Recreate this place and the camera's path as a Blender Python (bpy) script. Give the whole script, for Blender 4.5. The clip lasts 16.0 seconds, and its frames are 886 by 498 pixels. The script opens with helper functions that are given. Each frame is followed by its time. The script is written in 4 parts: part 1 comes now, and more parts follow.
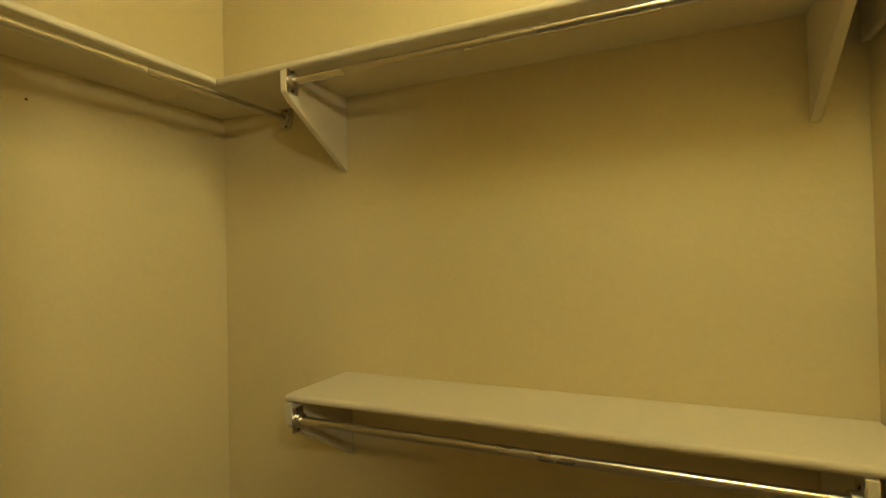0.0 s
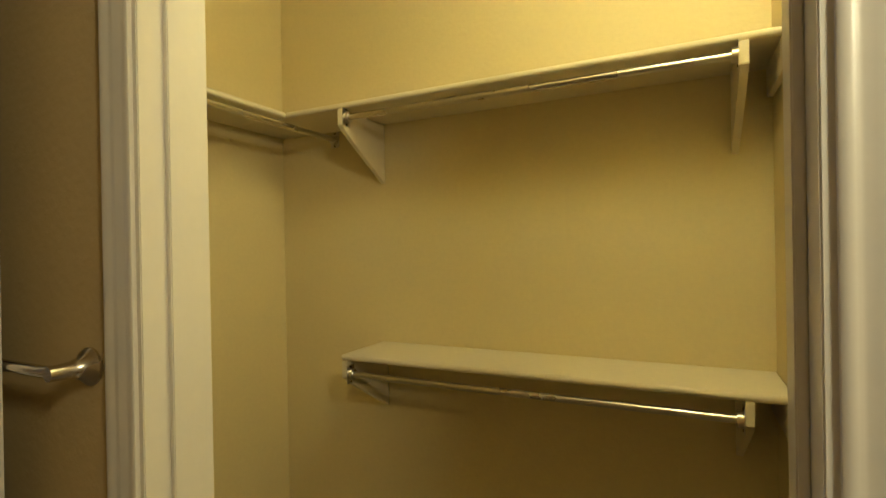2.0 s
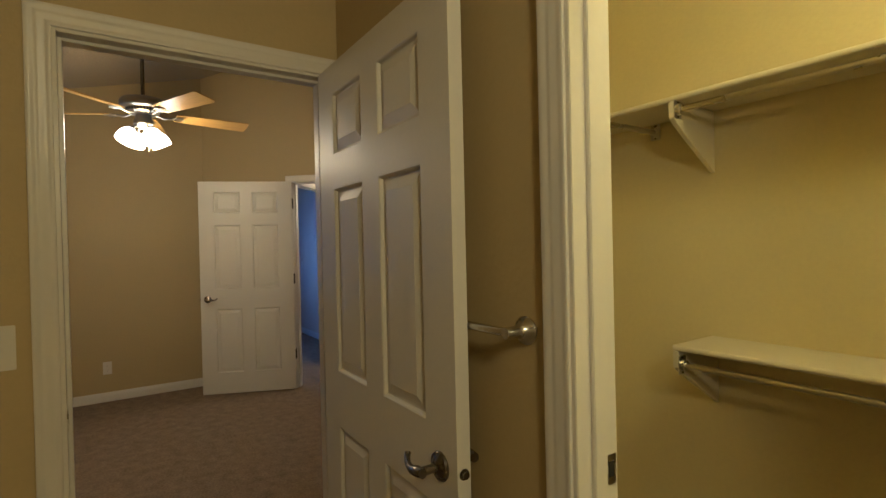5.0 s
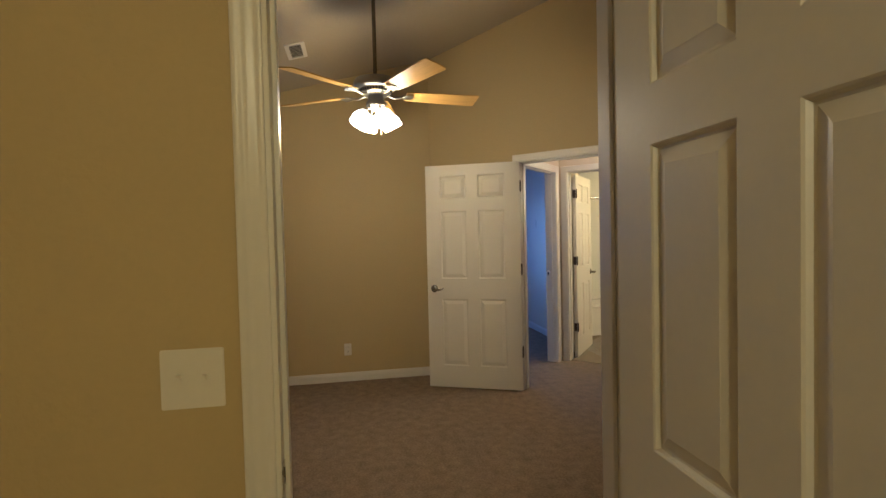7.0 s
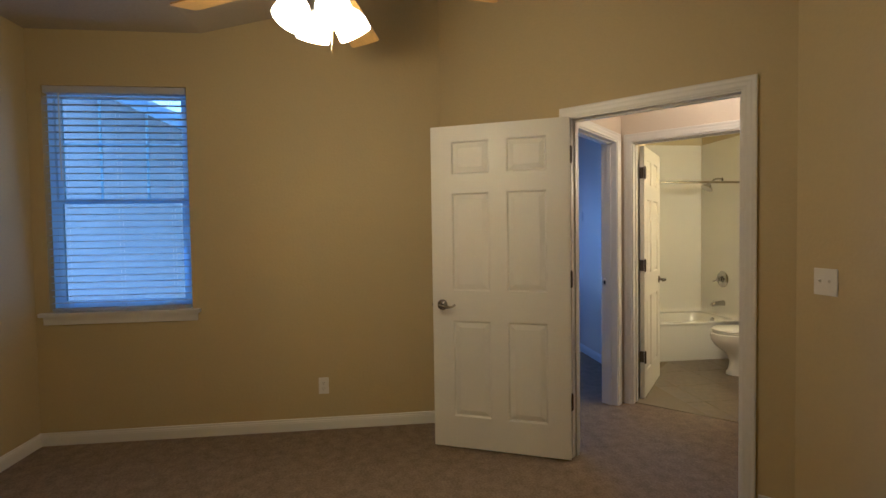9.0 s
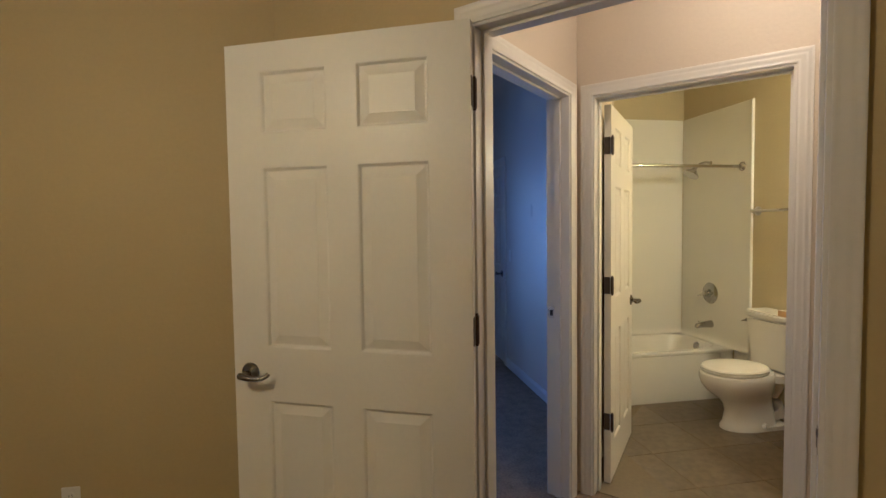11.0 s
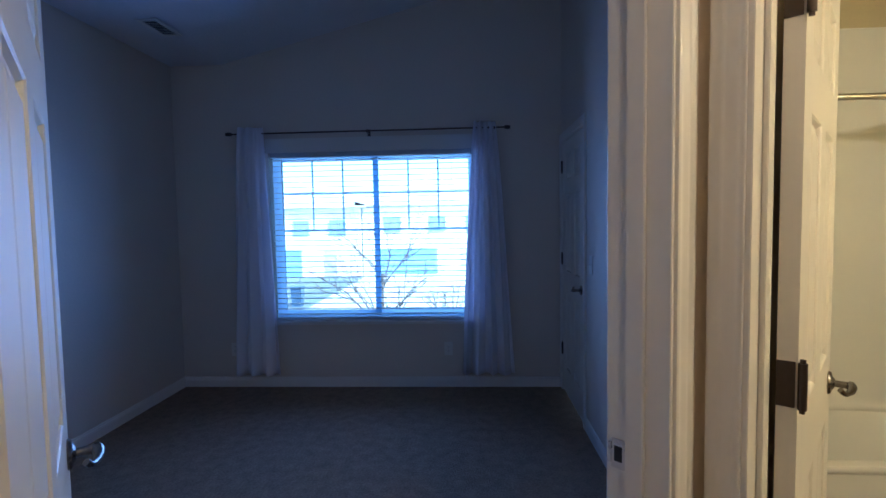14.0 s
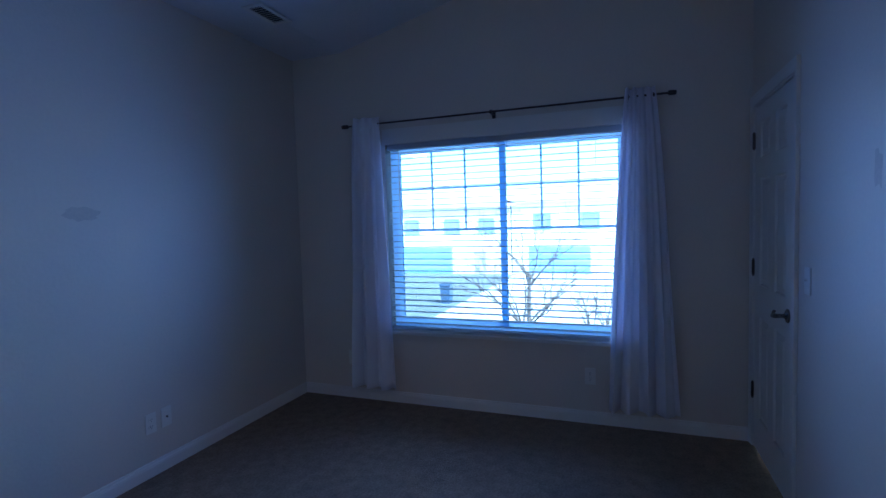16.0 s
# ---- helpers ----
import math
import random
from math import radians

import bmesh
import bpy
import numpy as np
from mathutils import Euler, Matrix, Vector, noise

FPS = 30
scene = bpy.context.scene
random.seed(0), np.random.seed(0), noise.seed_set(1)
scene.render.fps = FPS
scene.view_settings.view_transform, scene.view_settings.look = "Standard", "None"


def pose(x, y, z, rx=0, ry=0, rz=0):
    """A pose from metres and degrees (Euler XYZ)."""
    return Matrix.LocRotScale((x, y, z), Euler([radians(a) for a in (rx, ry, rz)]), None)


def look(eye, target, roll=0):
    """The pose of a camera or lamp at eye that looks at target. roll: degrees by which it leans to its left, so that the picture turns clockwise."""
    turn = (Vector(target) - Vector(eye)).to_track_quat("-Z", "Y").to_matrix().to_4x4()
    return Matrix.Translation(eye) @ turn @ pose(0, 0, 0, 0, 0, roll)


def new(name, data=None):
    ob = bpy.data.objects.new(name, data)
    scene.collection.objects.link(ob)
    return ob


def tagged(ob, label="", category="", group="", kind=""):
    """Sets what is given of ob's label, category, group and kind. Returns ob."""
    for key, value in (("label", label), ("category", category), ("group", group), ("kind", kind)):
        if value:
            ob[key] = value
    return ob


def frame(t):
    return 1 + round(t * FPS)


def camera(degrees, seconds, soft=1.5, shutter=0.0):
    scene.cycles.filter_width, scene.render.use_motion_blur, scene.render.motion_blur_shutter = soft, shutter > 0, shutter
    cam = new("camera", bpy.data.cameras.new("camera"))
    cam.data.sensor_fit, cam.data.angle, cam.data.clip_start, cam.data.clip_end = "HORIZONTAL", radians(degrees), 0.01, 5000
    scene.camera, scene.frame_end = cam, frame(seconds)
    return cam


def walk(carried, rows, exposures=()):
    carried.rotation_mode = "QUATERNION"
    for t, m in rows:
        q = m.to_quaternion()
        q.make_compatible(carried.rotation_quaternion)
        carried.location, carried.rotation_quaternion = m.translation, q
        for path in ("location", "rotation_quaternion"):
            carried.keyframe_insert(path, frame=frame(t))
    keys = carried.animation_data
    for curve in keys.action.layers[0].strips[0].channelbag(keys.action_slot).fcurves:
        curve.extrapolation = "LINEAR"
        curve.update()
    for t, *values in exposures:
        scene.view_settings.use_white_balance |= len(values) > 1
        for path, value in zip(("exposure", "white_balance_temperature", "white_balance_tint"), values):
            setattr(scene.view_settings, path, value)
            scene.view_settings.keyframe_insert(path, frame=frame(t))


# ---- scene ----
cam = camera(83.6, 16.0)
PATH = [
    (0, (0.489, 0.321, 1.374), (-0.339, 2.141, 1.402), -1.2),
    (0.5, (0.504, 0.228, 1.372), (-0.334, 2.044, 1.400), -1.1),
    (1, (0.547, 0.129, 1.386), (-0.299, 1.941, 1.401), -1.1),
    (1.5, (0.594, 0.039, 1.385), (-0.262, 1.846, 1.390), -1.1),
    (2, (0.641, -0.068, 1.387), (-0.230, 1.733, 1.381), -1.0),
    (2.5, (0.690, -0.138, 1.385), (-0.204, 1.651, 1.371), -1.1),
    (3, (0.700, -0.166, 1.385), (-0.214, 1.612, 1.357), -1.1),
    (3.5, (0.683, -0.189, 1.380), (-0.351, 1.523, 1.358), -1.1),
    (4, (0.669, -0.219, 1.379), (-0.603, 1.324, 1.356), -1.2),
    (4.5, (0.626, -0.262, 1.385), (-0.854, 1.083, 1.364), -1.3),
    (5, (0.561, -0.325, 1.393), (-1.094, 0.798, 1.375), -1.3),
    (5.2, (0.534, -0.347, 1.394), (-1.190, 0.667, 1.376), -1.3),
    (7.3, (-0.306, -0.231, 1.428), (-2.285, 0.056, 1.371), -1.2),
    (7.5, (-0.446, -0.166, 1.433), (-2.429, 0.085, 1.376), -1.1),
    (8, (-0.754, -0.128, 1.428), (-2.739, 0.117, 1.360), -1.1),
    (8.5, (-1.119, -0.01, 1.394), (-3.105, 0.221, 1.329), -1.0),
    (9, (-1.482, 0.104, 1.382), (-3.467, 0.336, 1.314), -0.9),
    (9.5, (-1.834, 0.218, 1.406), (-3.816, 0.481, 1.333), -0.9),
    (10, (-2.182, 0.401, 1.389), (-4.153, 0.73, 1.306), -0.9),
    (10.2, (-2.316, 0.487, 1.395), (-4.285, 0.829, 1.312), -1.0),
    (12.3, (-3.493, 1.28, 1.438), (-5.46, 1.62, 1.322), -0.4),
    (12.5, (-3.597, 1.327, 1.436), (-5.566, 1.659, 1.321), -0.4),
    (13, (-3.828, 1.407, 1.443), (-5.806, 1.678, 1.325), -0.5),
    (13.5, (-4.049, 1.476, 1.421), (-6.041, 1.61, 1.304), -0.6),
    (14, (-4.263, 1.537, 1.418), (-6.257, 1.434, 1.302), -1.0),
    (14.5, (-4.442, 1.548, 1.416), (-6.418, 1.261, 1.296), -1.2),
    (15, (-4.636, 1.547, 1.422), (-6.592, 1.144, 1.307), -1.3),
    (15.5, (-4.789, 1.572, 1.419), (-6.709, 1.022, 1.304), -1.5),
    (16, (-4.953, 1.596, 1.413), (-6.825, 0.9, 1.301), -1.6),
]
EXPOSURES = [(0, 2.0, 4800, 10), (3, 1.90, 4800, 10), (4.2, 1.80, 4800, 10), (5, 1.83, 4800, 10), (7.5, 2.18, 4800, 10), (9, 2.08, 4800, 10), (11, 2.04, 4800, 10), (13, 1.93, 4800, 10), (16, 1.96, 4800, 10)]
walk(cam, [(t, look(eye, target, roll)) for t, eye, target, roll in PATH], EXPOSURES)

# ---- world, sun, large lights ----
world = bpy.data.worlds.new("sky")
scene.world = world
world.use_nodes = True
_nt = world.node_tree
_sky = _nt.nodes.new("ShaderNodeTexSky")
_sky.sky_type = "NISHITA"
_sky.sun_disc = False
_sky.sun_elevation, _sky.sun_rotation = radians(40), radians(120)
_nt.links.new(_sky.outputs[0], _nt.nodes["Background"].inputs[0])
_nt.nodes["Background"].inputs[1].default_value = 0.15


def lamp(name, kind, m, energy, colour, **sizes):
    data = bpy.data.lights.new(name, kind)
    data.energy, data.color = energy, colour
    for k, v in sizes.items():
        if k == "size":
            data.size = v
        elif k == "size_y":
            data.shape, data.size_y = "RECTANGLE", v
        elif k == "radius":
            data.shadow_soft_size = v
        elif k == "angle":
            data.angle = v
        elif k == "spread":
            data.spread = v
    ob = new(name, data)
    ob.matrix_world = m
    return ob


WARM = (1.0, 0.595, 0.172)
lamp("sun", "SUN", pose(0, 0, 20, 50, 0, 150), 4.5, (1.0, 0.97, 0.92), angle=radians(2))
lamp("window_light", "AREA", look((-8.428, 0.74, 1.30), (0, 0.74, 1.35)), 3.3, (0.30, 0.515, 1.25), size=1.76, size_y=1.35, spread=radians(125))
lamp("window_light", "AREA", look((-5.025, -1.66, 1.65), (0, -1.2, 1.2)), 0.45, (0.25, 0.45, 1.0), size=0.8, size_y=1.4)
lamp("fan_bulb", "POINT", pose(-3.31, -0.10, 2.10), 5.5, WARM, radius=0.07)
lamp("hall_bulb", "POINT", pose(-4.17, 2.16, 2.45), 3.2, (1.0, 0.68, 0.39), radius=0.08)
lamp("closet_bulb", "POINT", pose(0.74, 0.74, 2.56), 7.2, (1.0, 0.74, 0.215), radius=0.20)
lamp("ensuite_bulb", "POINT", pose(1.24, -0.24, 2.02), 9.0, (1.0, 0.74, 0.32), radius=0.10)
for _x in (-5.05, -4.85, -4.65, -4.45):
    lamp("bath_bulb", "POINT", pose(_x, 3.64, 1.93), 2.8, (1.0, 0.74, 0.38), radius=0.045)

# ---- materials ----
MATS = {}


def mat(name, colour, rough=0.6, metal=0.0, var=0.06, scale=3.0, grain=60.0, bump=0.0, bscale=120.0, gloss=0.5, emit=0.0,
        stain=0.0, stain_colour=(0.1, 0.08, 0.06), stretch=None):
    """A node material with colour variation at two scales and fine relief."""
    if name in MATS:
        return MATS[name]
    m = bpy.data.materials.new(name)
    m.use_nodes = True
    nt = m.node_tree
    b = nt.nodes["Principled BSDF"]
    b.inputs["Roughness"].default_value, b.inputs["Metallic"].default_value = rough, metal
    b.inputs["Specular IOR Level"].default_value = gloss
    co = nt.nodes.new("ShaderNodeTexCoord")
    n1, n2 = nt.nodes.new("ShaderNodeTexNoise"), nt.nodes.new("ShaderNodeTexNoise")
    n1.inputs["Scale"].default_value, n2.inputs["Scale"].default_value = scale, grain
    n1.inputs["Detail"].default_value = 5
    place = co.outputs["Object"]
    if stretch:
        squeeze = nt.nodes.new("ShaderNodeMapping")
        squeeze.inputs["Scale"].default_value = stretch
        nt.links.new(place, squeeze.inputs["Vector"])
        place = squeeze.outputs[0]
    for n in (n1, n2):
        nt.links.new(place, n.inputs["Vector"])
    add = nt.nodes.new("ShaderNodeMath")
    add.operation = "ADD"
    nt.links.new(n1.outputs[0], add.inputs[0])
    nt.links.new(n2.outputs[0], add.inputs[1])
    ramp = nt.nodes.new("ShaderNodeMapRange")
    ramp.inputs["From Min"].default_value, ramp.inputs["From Max"].default_value = 0.6, 1.4
    ramp.inputs["To Min"].default_value, ramp.inputs["To Max"].default_value = 1 - var, 1 + var
    nt.links.new(add.outputs[0], ramp.inputs[0])
    mul = nt.nodes.new("ShaderNodeVectorMath")
    mul.operation = "SCALE"
    mul.inputs[0].default_value = colour
    nt.links.new(ramp.outputs[0], mul.inputs["Scale"])
    out = mul.outputs[0]
    if stain:
        n3 = nt.nodes.new("ShaderNodeTexNoise")
        n3.inputs["Scale"].default_value, n3.inputs["Detail"].default_value = scale * 2.2, 8
        nt.links.new(place, n3.inputs["Vector"])
        mr = nt.nodes.new("ShaderNodeMapRange")
        mr.inputs["From Min"].default_value, mr.inputs["From Max"].default_value = 0.55, 0.8
        mr.inputs["To Max"].default_value = stain
        nt.links.new(n3.outputs[0], mr.inputs[0])
        mx = nt.nodes.new("ShaderNodeMix")
        mx.data_type = "RGBA"
        nt.links.new(mr.outputs[0], mx.inputs[0])
        nt.links.new(out, mx.inputs[6])
        mx.inputs[7].default_value = (*stain_colour, 1)
        out = mx.outputs[2]
    nt.links.new(out, b.inputs["Base Color"])
    rr = nt.nodes.new("ShaderNodeMapRange")
    rr.inputs["To Min"].default_value, rr.inputs["To Max"].default_value = max(0.02, rough - 0.08), min(1, rough + 0.08)
    nt.links.new(n1.outputs[0], rr.inputs[0])
    nt.links.new(rr.outputs[0], b.inputs["Roughness"])
    if bump:
        n4 = nt.nodes.new("ShaderNodeTexNoise")
        n4.inputs["Scale"].default_value, n4.inputs["Detail"].default_value = bscale, 4
        nt.links.new(co.outputs["Object"], n4.inputs["Vector"])
        bp = nt.nodes.new("ShaderNodeBump")
        bp.inputs["Strength"].default_value, bp.inputs["Distance"].default_value = 1.0, bump
        nt.links.new(n4.outputs[0], bp.inputs["Height"])
        nt.links.new(bp.outputs[0], b.inputs["Normal"])
    if emit:
        b.inputs["Emission Color"].default_value = (*colour, 1)
        b.inputs["Emission Strength"].default_value = emit
    MATS[name] = m
    return m


PAINT = mat("tan_wall_paint", (0.505, 0.405, 0.205), 0.62, var=0.03, scale=1.2, bump=0.0012, bscale=60, gloss=0.35)
# hall copy of the wall paint, lightened in place of stronger lamp light
HALLP = mat("hall_paint_lit", (0.62, 0.54, 0.43), 0.6, var=0.03, scale=1.2, bump=0.0012, bscale=60, gloss=0.35)
# closet copy of the wall paint, lightened to lift bounce under the shelves
CLOSET = mat("closet_paint_lifted", (0.68, 0.59, 0.315), 0.6, var=0.03, scale=1.2, bump=0.0010, bscale=60, gloss=0.3)
GREY = mat("grey_wall_paint", (0.66, 0.59, 0.49), 0.45, var=0.04, scale=1.2, bump=0.0010, bscale=60, gloss=0.4)
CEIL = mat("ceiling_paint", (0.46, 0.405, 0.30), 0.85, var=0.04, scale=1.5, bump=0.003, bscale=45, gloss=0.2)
# lighter copy of the ceiling paint, so more light bounces to the window wall
GCEIL = mat("ceiling_paint_bounce", (0.70, 0.69, 0.70), 0.85, var=0.04, scale=1.5, bump=0.003, bscale=45, gloss=0.2)
BCEIL = mat("bath_ceiling_paint", (0.62, 0.57, 0.44), 0.8, var=0.03, scale=1.5, bump=0.002, bscale=45)
BPAINT = mat("bath_wall_paint", (0.55, 0.475, 0.285), 0.6, var=0.03, bump=0.001, bscale=60)
WHITE = mat("white_semigloss_trim", (0.72, 0.69, 0.63), 0.32, var=0.02, scale=2, bump=0.0003, bscale=40)
DOORP = mat("white_door_paint", (0.72, 0.69, 0.62), 0.40, var=0.02, scale=2, bump=0.0004, bscale=70)
SHELF = mat("painted_shelf_board", (0.66, 0.60, 0.45), 0.55, var=0.03, scale=3, bump=0.0003, bscale=50)
ROD = mat("brushed_nickel", (0.60, 0.57, 0.52), 0.28, 1.0, var=0.05, grain=200)
FANM = mat("brushed_fan_metal", (0.36, 0.34, 0.30), 0.32, 1.0, var=0.06, grain=200)
BRONZE = mat("dark_bronze", (0.09, 0.07, 0.06), 0.35, 0.9, var=0.1)
NICKEL = mat("satin_nickel_dark", (0.22, 0.20, 0.175), 0.25, 1.0, var=0.08)
CHROME = mat("chrome", (0.46, 0.45, 0.43), 0.10, 1.0, var=0.02)
PLATE = mat("ivory_plate", (0.75, 0.72, 0.64), 0.35, var=0.02)
DARK = mat("dark_slot", (0.02, 0.02, 0.02), 0.6)
CARPET = mat("brown_carpet", (0.268, 0.206, 0.143), 1.0, var=0.32, scale=14.0, grain=75, bump=0.010, bscale=150, gloss=0.05)
TILE = mat("bath_tile", (0.165, 0.13, 0.085), 0.32, var=0.3, scale=3.5, grain=22, stain=0.6, stain_colour=(0.27, 0.225, 0.14), bump=0.0006, bscale=30)
GROUT = mat("tile_grout", (0.235, 0.195, 0.13), 0.9, var=0.1)
ACRYL = mat("white_acrylic", (0.80, 0.79, 0.74), 0.16, var=0.01)
CERAM = mat("white_ceramic", (0.82, 0.80, 0.74), 0.08, var=0.01)
WOOD = mat("knotty_alder", (0.46, 0.225, 0.075), 0.34, var=0.30, scale=5, grain=22, stain=0.7, stain_colour=(0.20, 0.07, 0.022), stretch=(0.35, 1.0, 3.0))
BLADE = mat("honey_oak_blade", (0.60, 0.37, 0.10), 0.33, var=0.16, scale=6, grain=40, stretch=(0.25, 3.0, 1.0))
PEG = mat("bare_pine", (0.55, 0.33, 0.13), 0.5, var=0.15, scale=12, grain=60)
TOP = mat("laminate_worktop", (0.70, 0.62, 0.45), 0.3, var=0.04)
CLOTH = mat("white_curtain", (0.90, 0.88, 0.90), 0.85, var=0.05, grain=300, bump=0.0004, bscale=400)


def let_light_through(m, share, colour):
    """Part of the light passes, as in thin cloth; on vinyl it imitates glare."""
    nt = m.node_tree
    tl, mx = nt.nodes.new("ShaderNodeBsdfTranslucent"), nt.nodes.new("ShaderNodeMixShader")
    tl.inputs[0].default_value = (*colour, 1)
    mx.inputs[0].default_value = share
    nt.links.new(nt.nodes["Principled BSDF"].outputs[0], mx.inputs[1])
    nt.links.new(tl.outputs[0], mx.inputs[2])
    nt.links.new(mx.outputs[0], nt.nodes["Material Output"].inputs[0])


let_light_through(CLOTH, 0.26, (0.95, 0.92, 0.95))
SLAT = mat("white_blind_slat", (0.52, 0.52, 0.54), 0.4, var=0.02)
let_light_through(SLAT, 0.15, (0.62, 0.78, 0.95))
VINYL = mat("white_vinyl_glare", (0.82, 0.83, 0.86), 0.35, var=0.02)
# bluish glow through the vinyl stands in for glare on the window frames
let_light_through(VINYL, 0.85, (0.62, 0.80, 1.0))
SIDING = mat("pale_siding", (0.80, 0.80, 0.78), 0.7, var=0.05)
ROOF = mat("asphalt_shingle", (0.65, 0.65, 0.66), 0.9, var=0.2, grain=20)
SHADED_ASPH = mat("asphalt", (0.15, 0.175, 0.18), 0.9, var=0.15)
CONC = mat("concrete", (0.58, 0.57, 0.55), 0.9, var=0.1)
LAWN = mat("winter_lawn", (0.40, 0.39, 0.33), 1.0, var=0.3, scale=0.5)
BARK = mat("grey_bark", (0.12, 0.10, 0.085), 0.9, var=0.2)
GLOW = mat("lit_frosted_glass", (1.0, 0.86, 0.62), 0.4, emit=2.5)
SCUFF = mat("scuffed_paint", (0.55, 0.49, 0.41), 0.6, var=0.1)


def glass_mat(name, tint, alpha=0.93):
    m = bpy.data.materials.new(name)
    m.use_nodes = True
    nt = m.node_tree
    nt.nodes.remove(nt.nodes["Principled BSDF"])
    out = nt.nodes["Material Output"]
    tr, gl, mx = nt.nodes.new("ShaderNodeBsdfTransparent"), nt.nodes.new("ShaderNodeBsdfGlossy"), nt.nodes.new("ShaderNodeMixShader")
    tr.inputs[0].default_value = (*tint, 1)
    gl.inputs["Roughness"].default_value = 0.03
    fr = nt.nodes.new("ShaderNodeFresnel")
    fr.inputs[0].default_value = 1.45
    nt.links.new(fr.outputs[0], mx.inputs[0])
    nt.links.new(tr.outputs[0], mx.inputs[1])
    nt.links.new(gl.outputs[0], mx.inputs[2])
    nt.links.new(mx.outputs[0], out.inputs[0])
    return m


GLASS = glass_mat("window_glass", (0.86, 0.95, 0.96))


# ---- mesh helpers ----
def box(bm, x0, y0, z0, x1, y1, z1):
    v = [bm.verts.new((x, y, z)) for x in (x0, x1) for y in (y0, y1) for z in (z0, z1)]
    for f in ((0, 1, 3, 2), (4, 6, 7, 5), (0, 4, 5, 1), (2, 3, 7, 6), (0, 2, 6, 4), (1, 5, 7, 3)):
        bm.faces.new([v[i] for i in f])
    return v


def tube(bm, a, b, r, r2=None, seg=16, caps=True):
    """A round bar from a to b."""
    a, b = Vector(a), Vector(b)
    r2 = r if r2 is None else r2
    q = (b - a).to_track_quat("Z", "Y").to_matrix()
    rings = []
    for c, rad in ((a, r), (b, r2)):
        rings.append([bm.verts.new(c + q @ Vector((rad * math.cos(t * 2 * math.pi / seg), rad * math.sin(t * 2 * math.pi / seg), 0))) for t in range(seg)])
    for i in range(seg):
        j = (i + 1) % seg
        bm.faces.new((rings[0][i], rings[0][j], rings[1][j], rings[1][i]))
    if caps:
        bm.faces.new(rings[0][::-1])
        bm.faces.new(rings[1])


def sweep(bm, pts, r, seg=10):
    """A round bar through several points."""
    pts = [Vector(p) for p in pts]
    rad = r if isinstance(r, (list, tuple)) else [r] * len(pts)
    rings = []
    for i, p in enumerate(pts):
        d = (pts[min(i + 1, len(pts) - 1)] - pts[max(i - 1, 0)]).normalized()
        q = d.to_track_quat("Z", "Y").to_matrix()
        rings.append([bm.verts.new(p + q @ Vector((rad[i] * math.cos(t * 2 * math.pi / seg), rad[i] * math.sin(t * 2 * math.pi / seg), 0))) for t in range(seg)])
    for k in range(len(rings) - 1):
        for i in range(seg):
            j = (i + 1) % seg
            bm.faces.new((rings[k][i], rings[k][j], rings[k + 1][j], rings[k + 1][i]))
    bm.faces.new(rings[0][::-1])
    bm.faces.new(rings[-1])


def lathe(bm, prof, m=None, seg=28, sx=1.0, sy=1.0):
    """Turned shape from (radius, height) pairs about z."""
    m = m or Matrix.Identity(4)
    rings = []
    for r, z in prof:
        if r < 1e-6:
            rings.append([bm.verts.new(m @ Vector((0, 0, z)))])
        else:
            rings.append([bm.verts.new(m @ Vector((sx * r * math.cos(t * 2 * math.pi / seg), sy * r * math.sin(t * 2 * math.pi / seg), z))) for t in range(seg)])
    for a, b in zip(rings, rings[1:]):
        for i in range(seg):
            j = (i + 1) % seg
            if len(a) == 1 and len(b) == 1:
                continue
            if len(a) == 1:
                bm.faces.new((a[0], b[j], b[i]))
            elif len(b) == 1:
                bm.faces.new((a[i], a[j], b[0]))
            else:
                bm.faces.new((a[i], a[j], b[j], b[i]))


def prism(bm, poly, z0, z1):
    """A polygon in x, y pulled up; z0 and z1 may be functions of x, y."""
    f0 = z0 if callable(z0) else (lambda x, y: z0)
    f1 = z1 if callable(z1) else (lambda x, y: z1)
    lo = [bm.verts.new((x, y, f0(x, y))) for x, y in poly]
    hi = [bm.verts.new((x, y, f1(x, y))) for x, y in poly]
    bm.faces.new(lo[::-1])
    bm.faces.new(hi)
    n = len(poly)
    for i in range(n):
        j = (i + 1) % n
        bm.faces.new((lo[i], lo[j], hi[j], hi[i]))


def extrude_yz(bm, prof, x0, x1):
    """A profile in y, z pulled along x."""
    a = [bm.verts.new((x0, y, z)) for y, z in prof]
    b = [bm.verts.new((x1, y, z)) for y, z in prof]
    bm.faces.new(a)
    bm.faces.new(b[::-1])
    for i in range(len(prof)):
        j = (i + 1) % len(prof)
        bm.faces.new((a[i], b[i], b[j], a[j]))


def obj(name, bm, material, m=None, smooth=False, bevel=0.0):
    bmesh.ops.recalc_face_normals(bm, faces=bm.faces[:])
    if bevel:
        bmesh.ops.bevel(bm, geom=[e for e in bm.edges if e.calc_face_angle(0) > 0.6], offset=bevel, segments=2, affect="EDGES", clamp_overlap=True)
    me = bpy.data.meshes.new(name)
    bm.to_mesh(me)
    bm.free()
    me.materials.append(material)
    if smooth:
        for p in me.polygons:
            p.use_smooth = True
        me.set_sharp_from_angle(angle=radians(40))
    ob = new(name, me)
    if m is not None:
        ob.matrix_world = m
    return ob


def part(name, bm, material, parent, label="", m=None, smooth=False, bevel=0.0):
    ob = obj(name, bm, material, None, smooth, bevel)
    ob.parent = parent
    if m is not None:
        ob.matrix_local = m
    if label:
        ob["label"] = label
    return ob


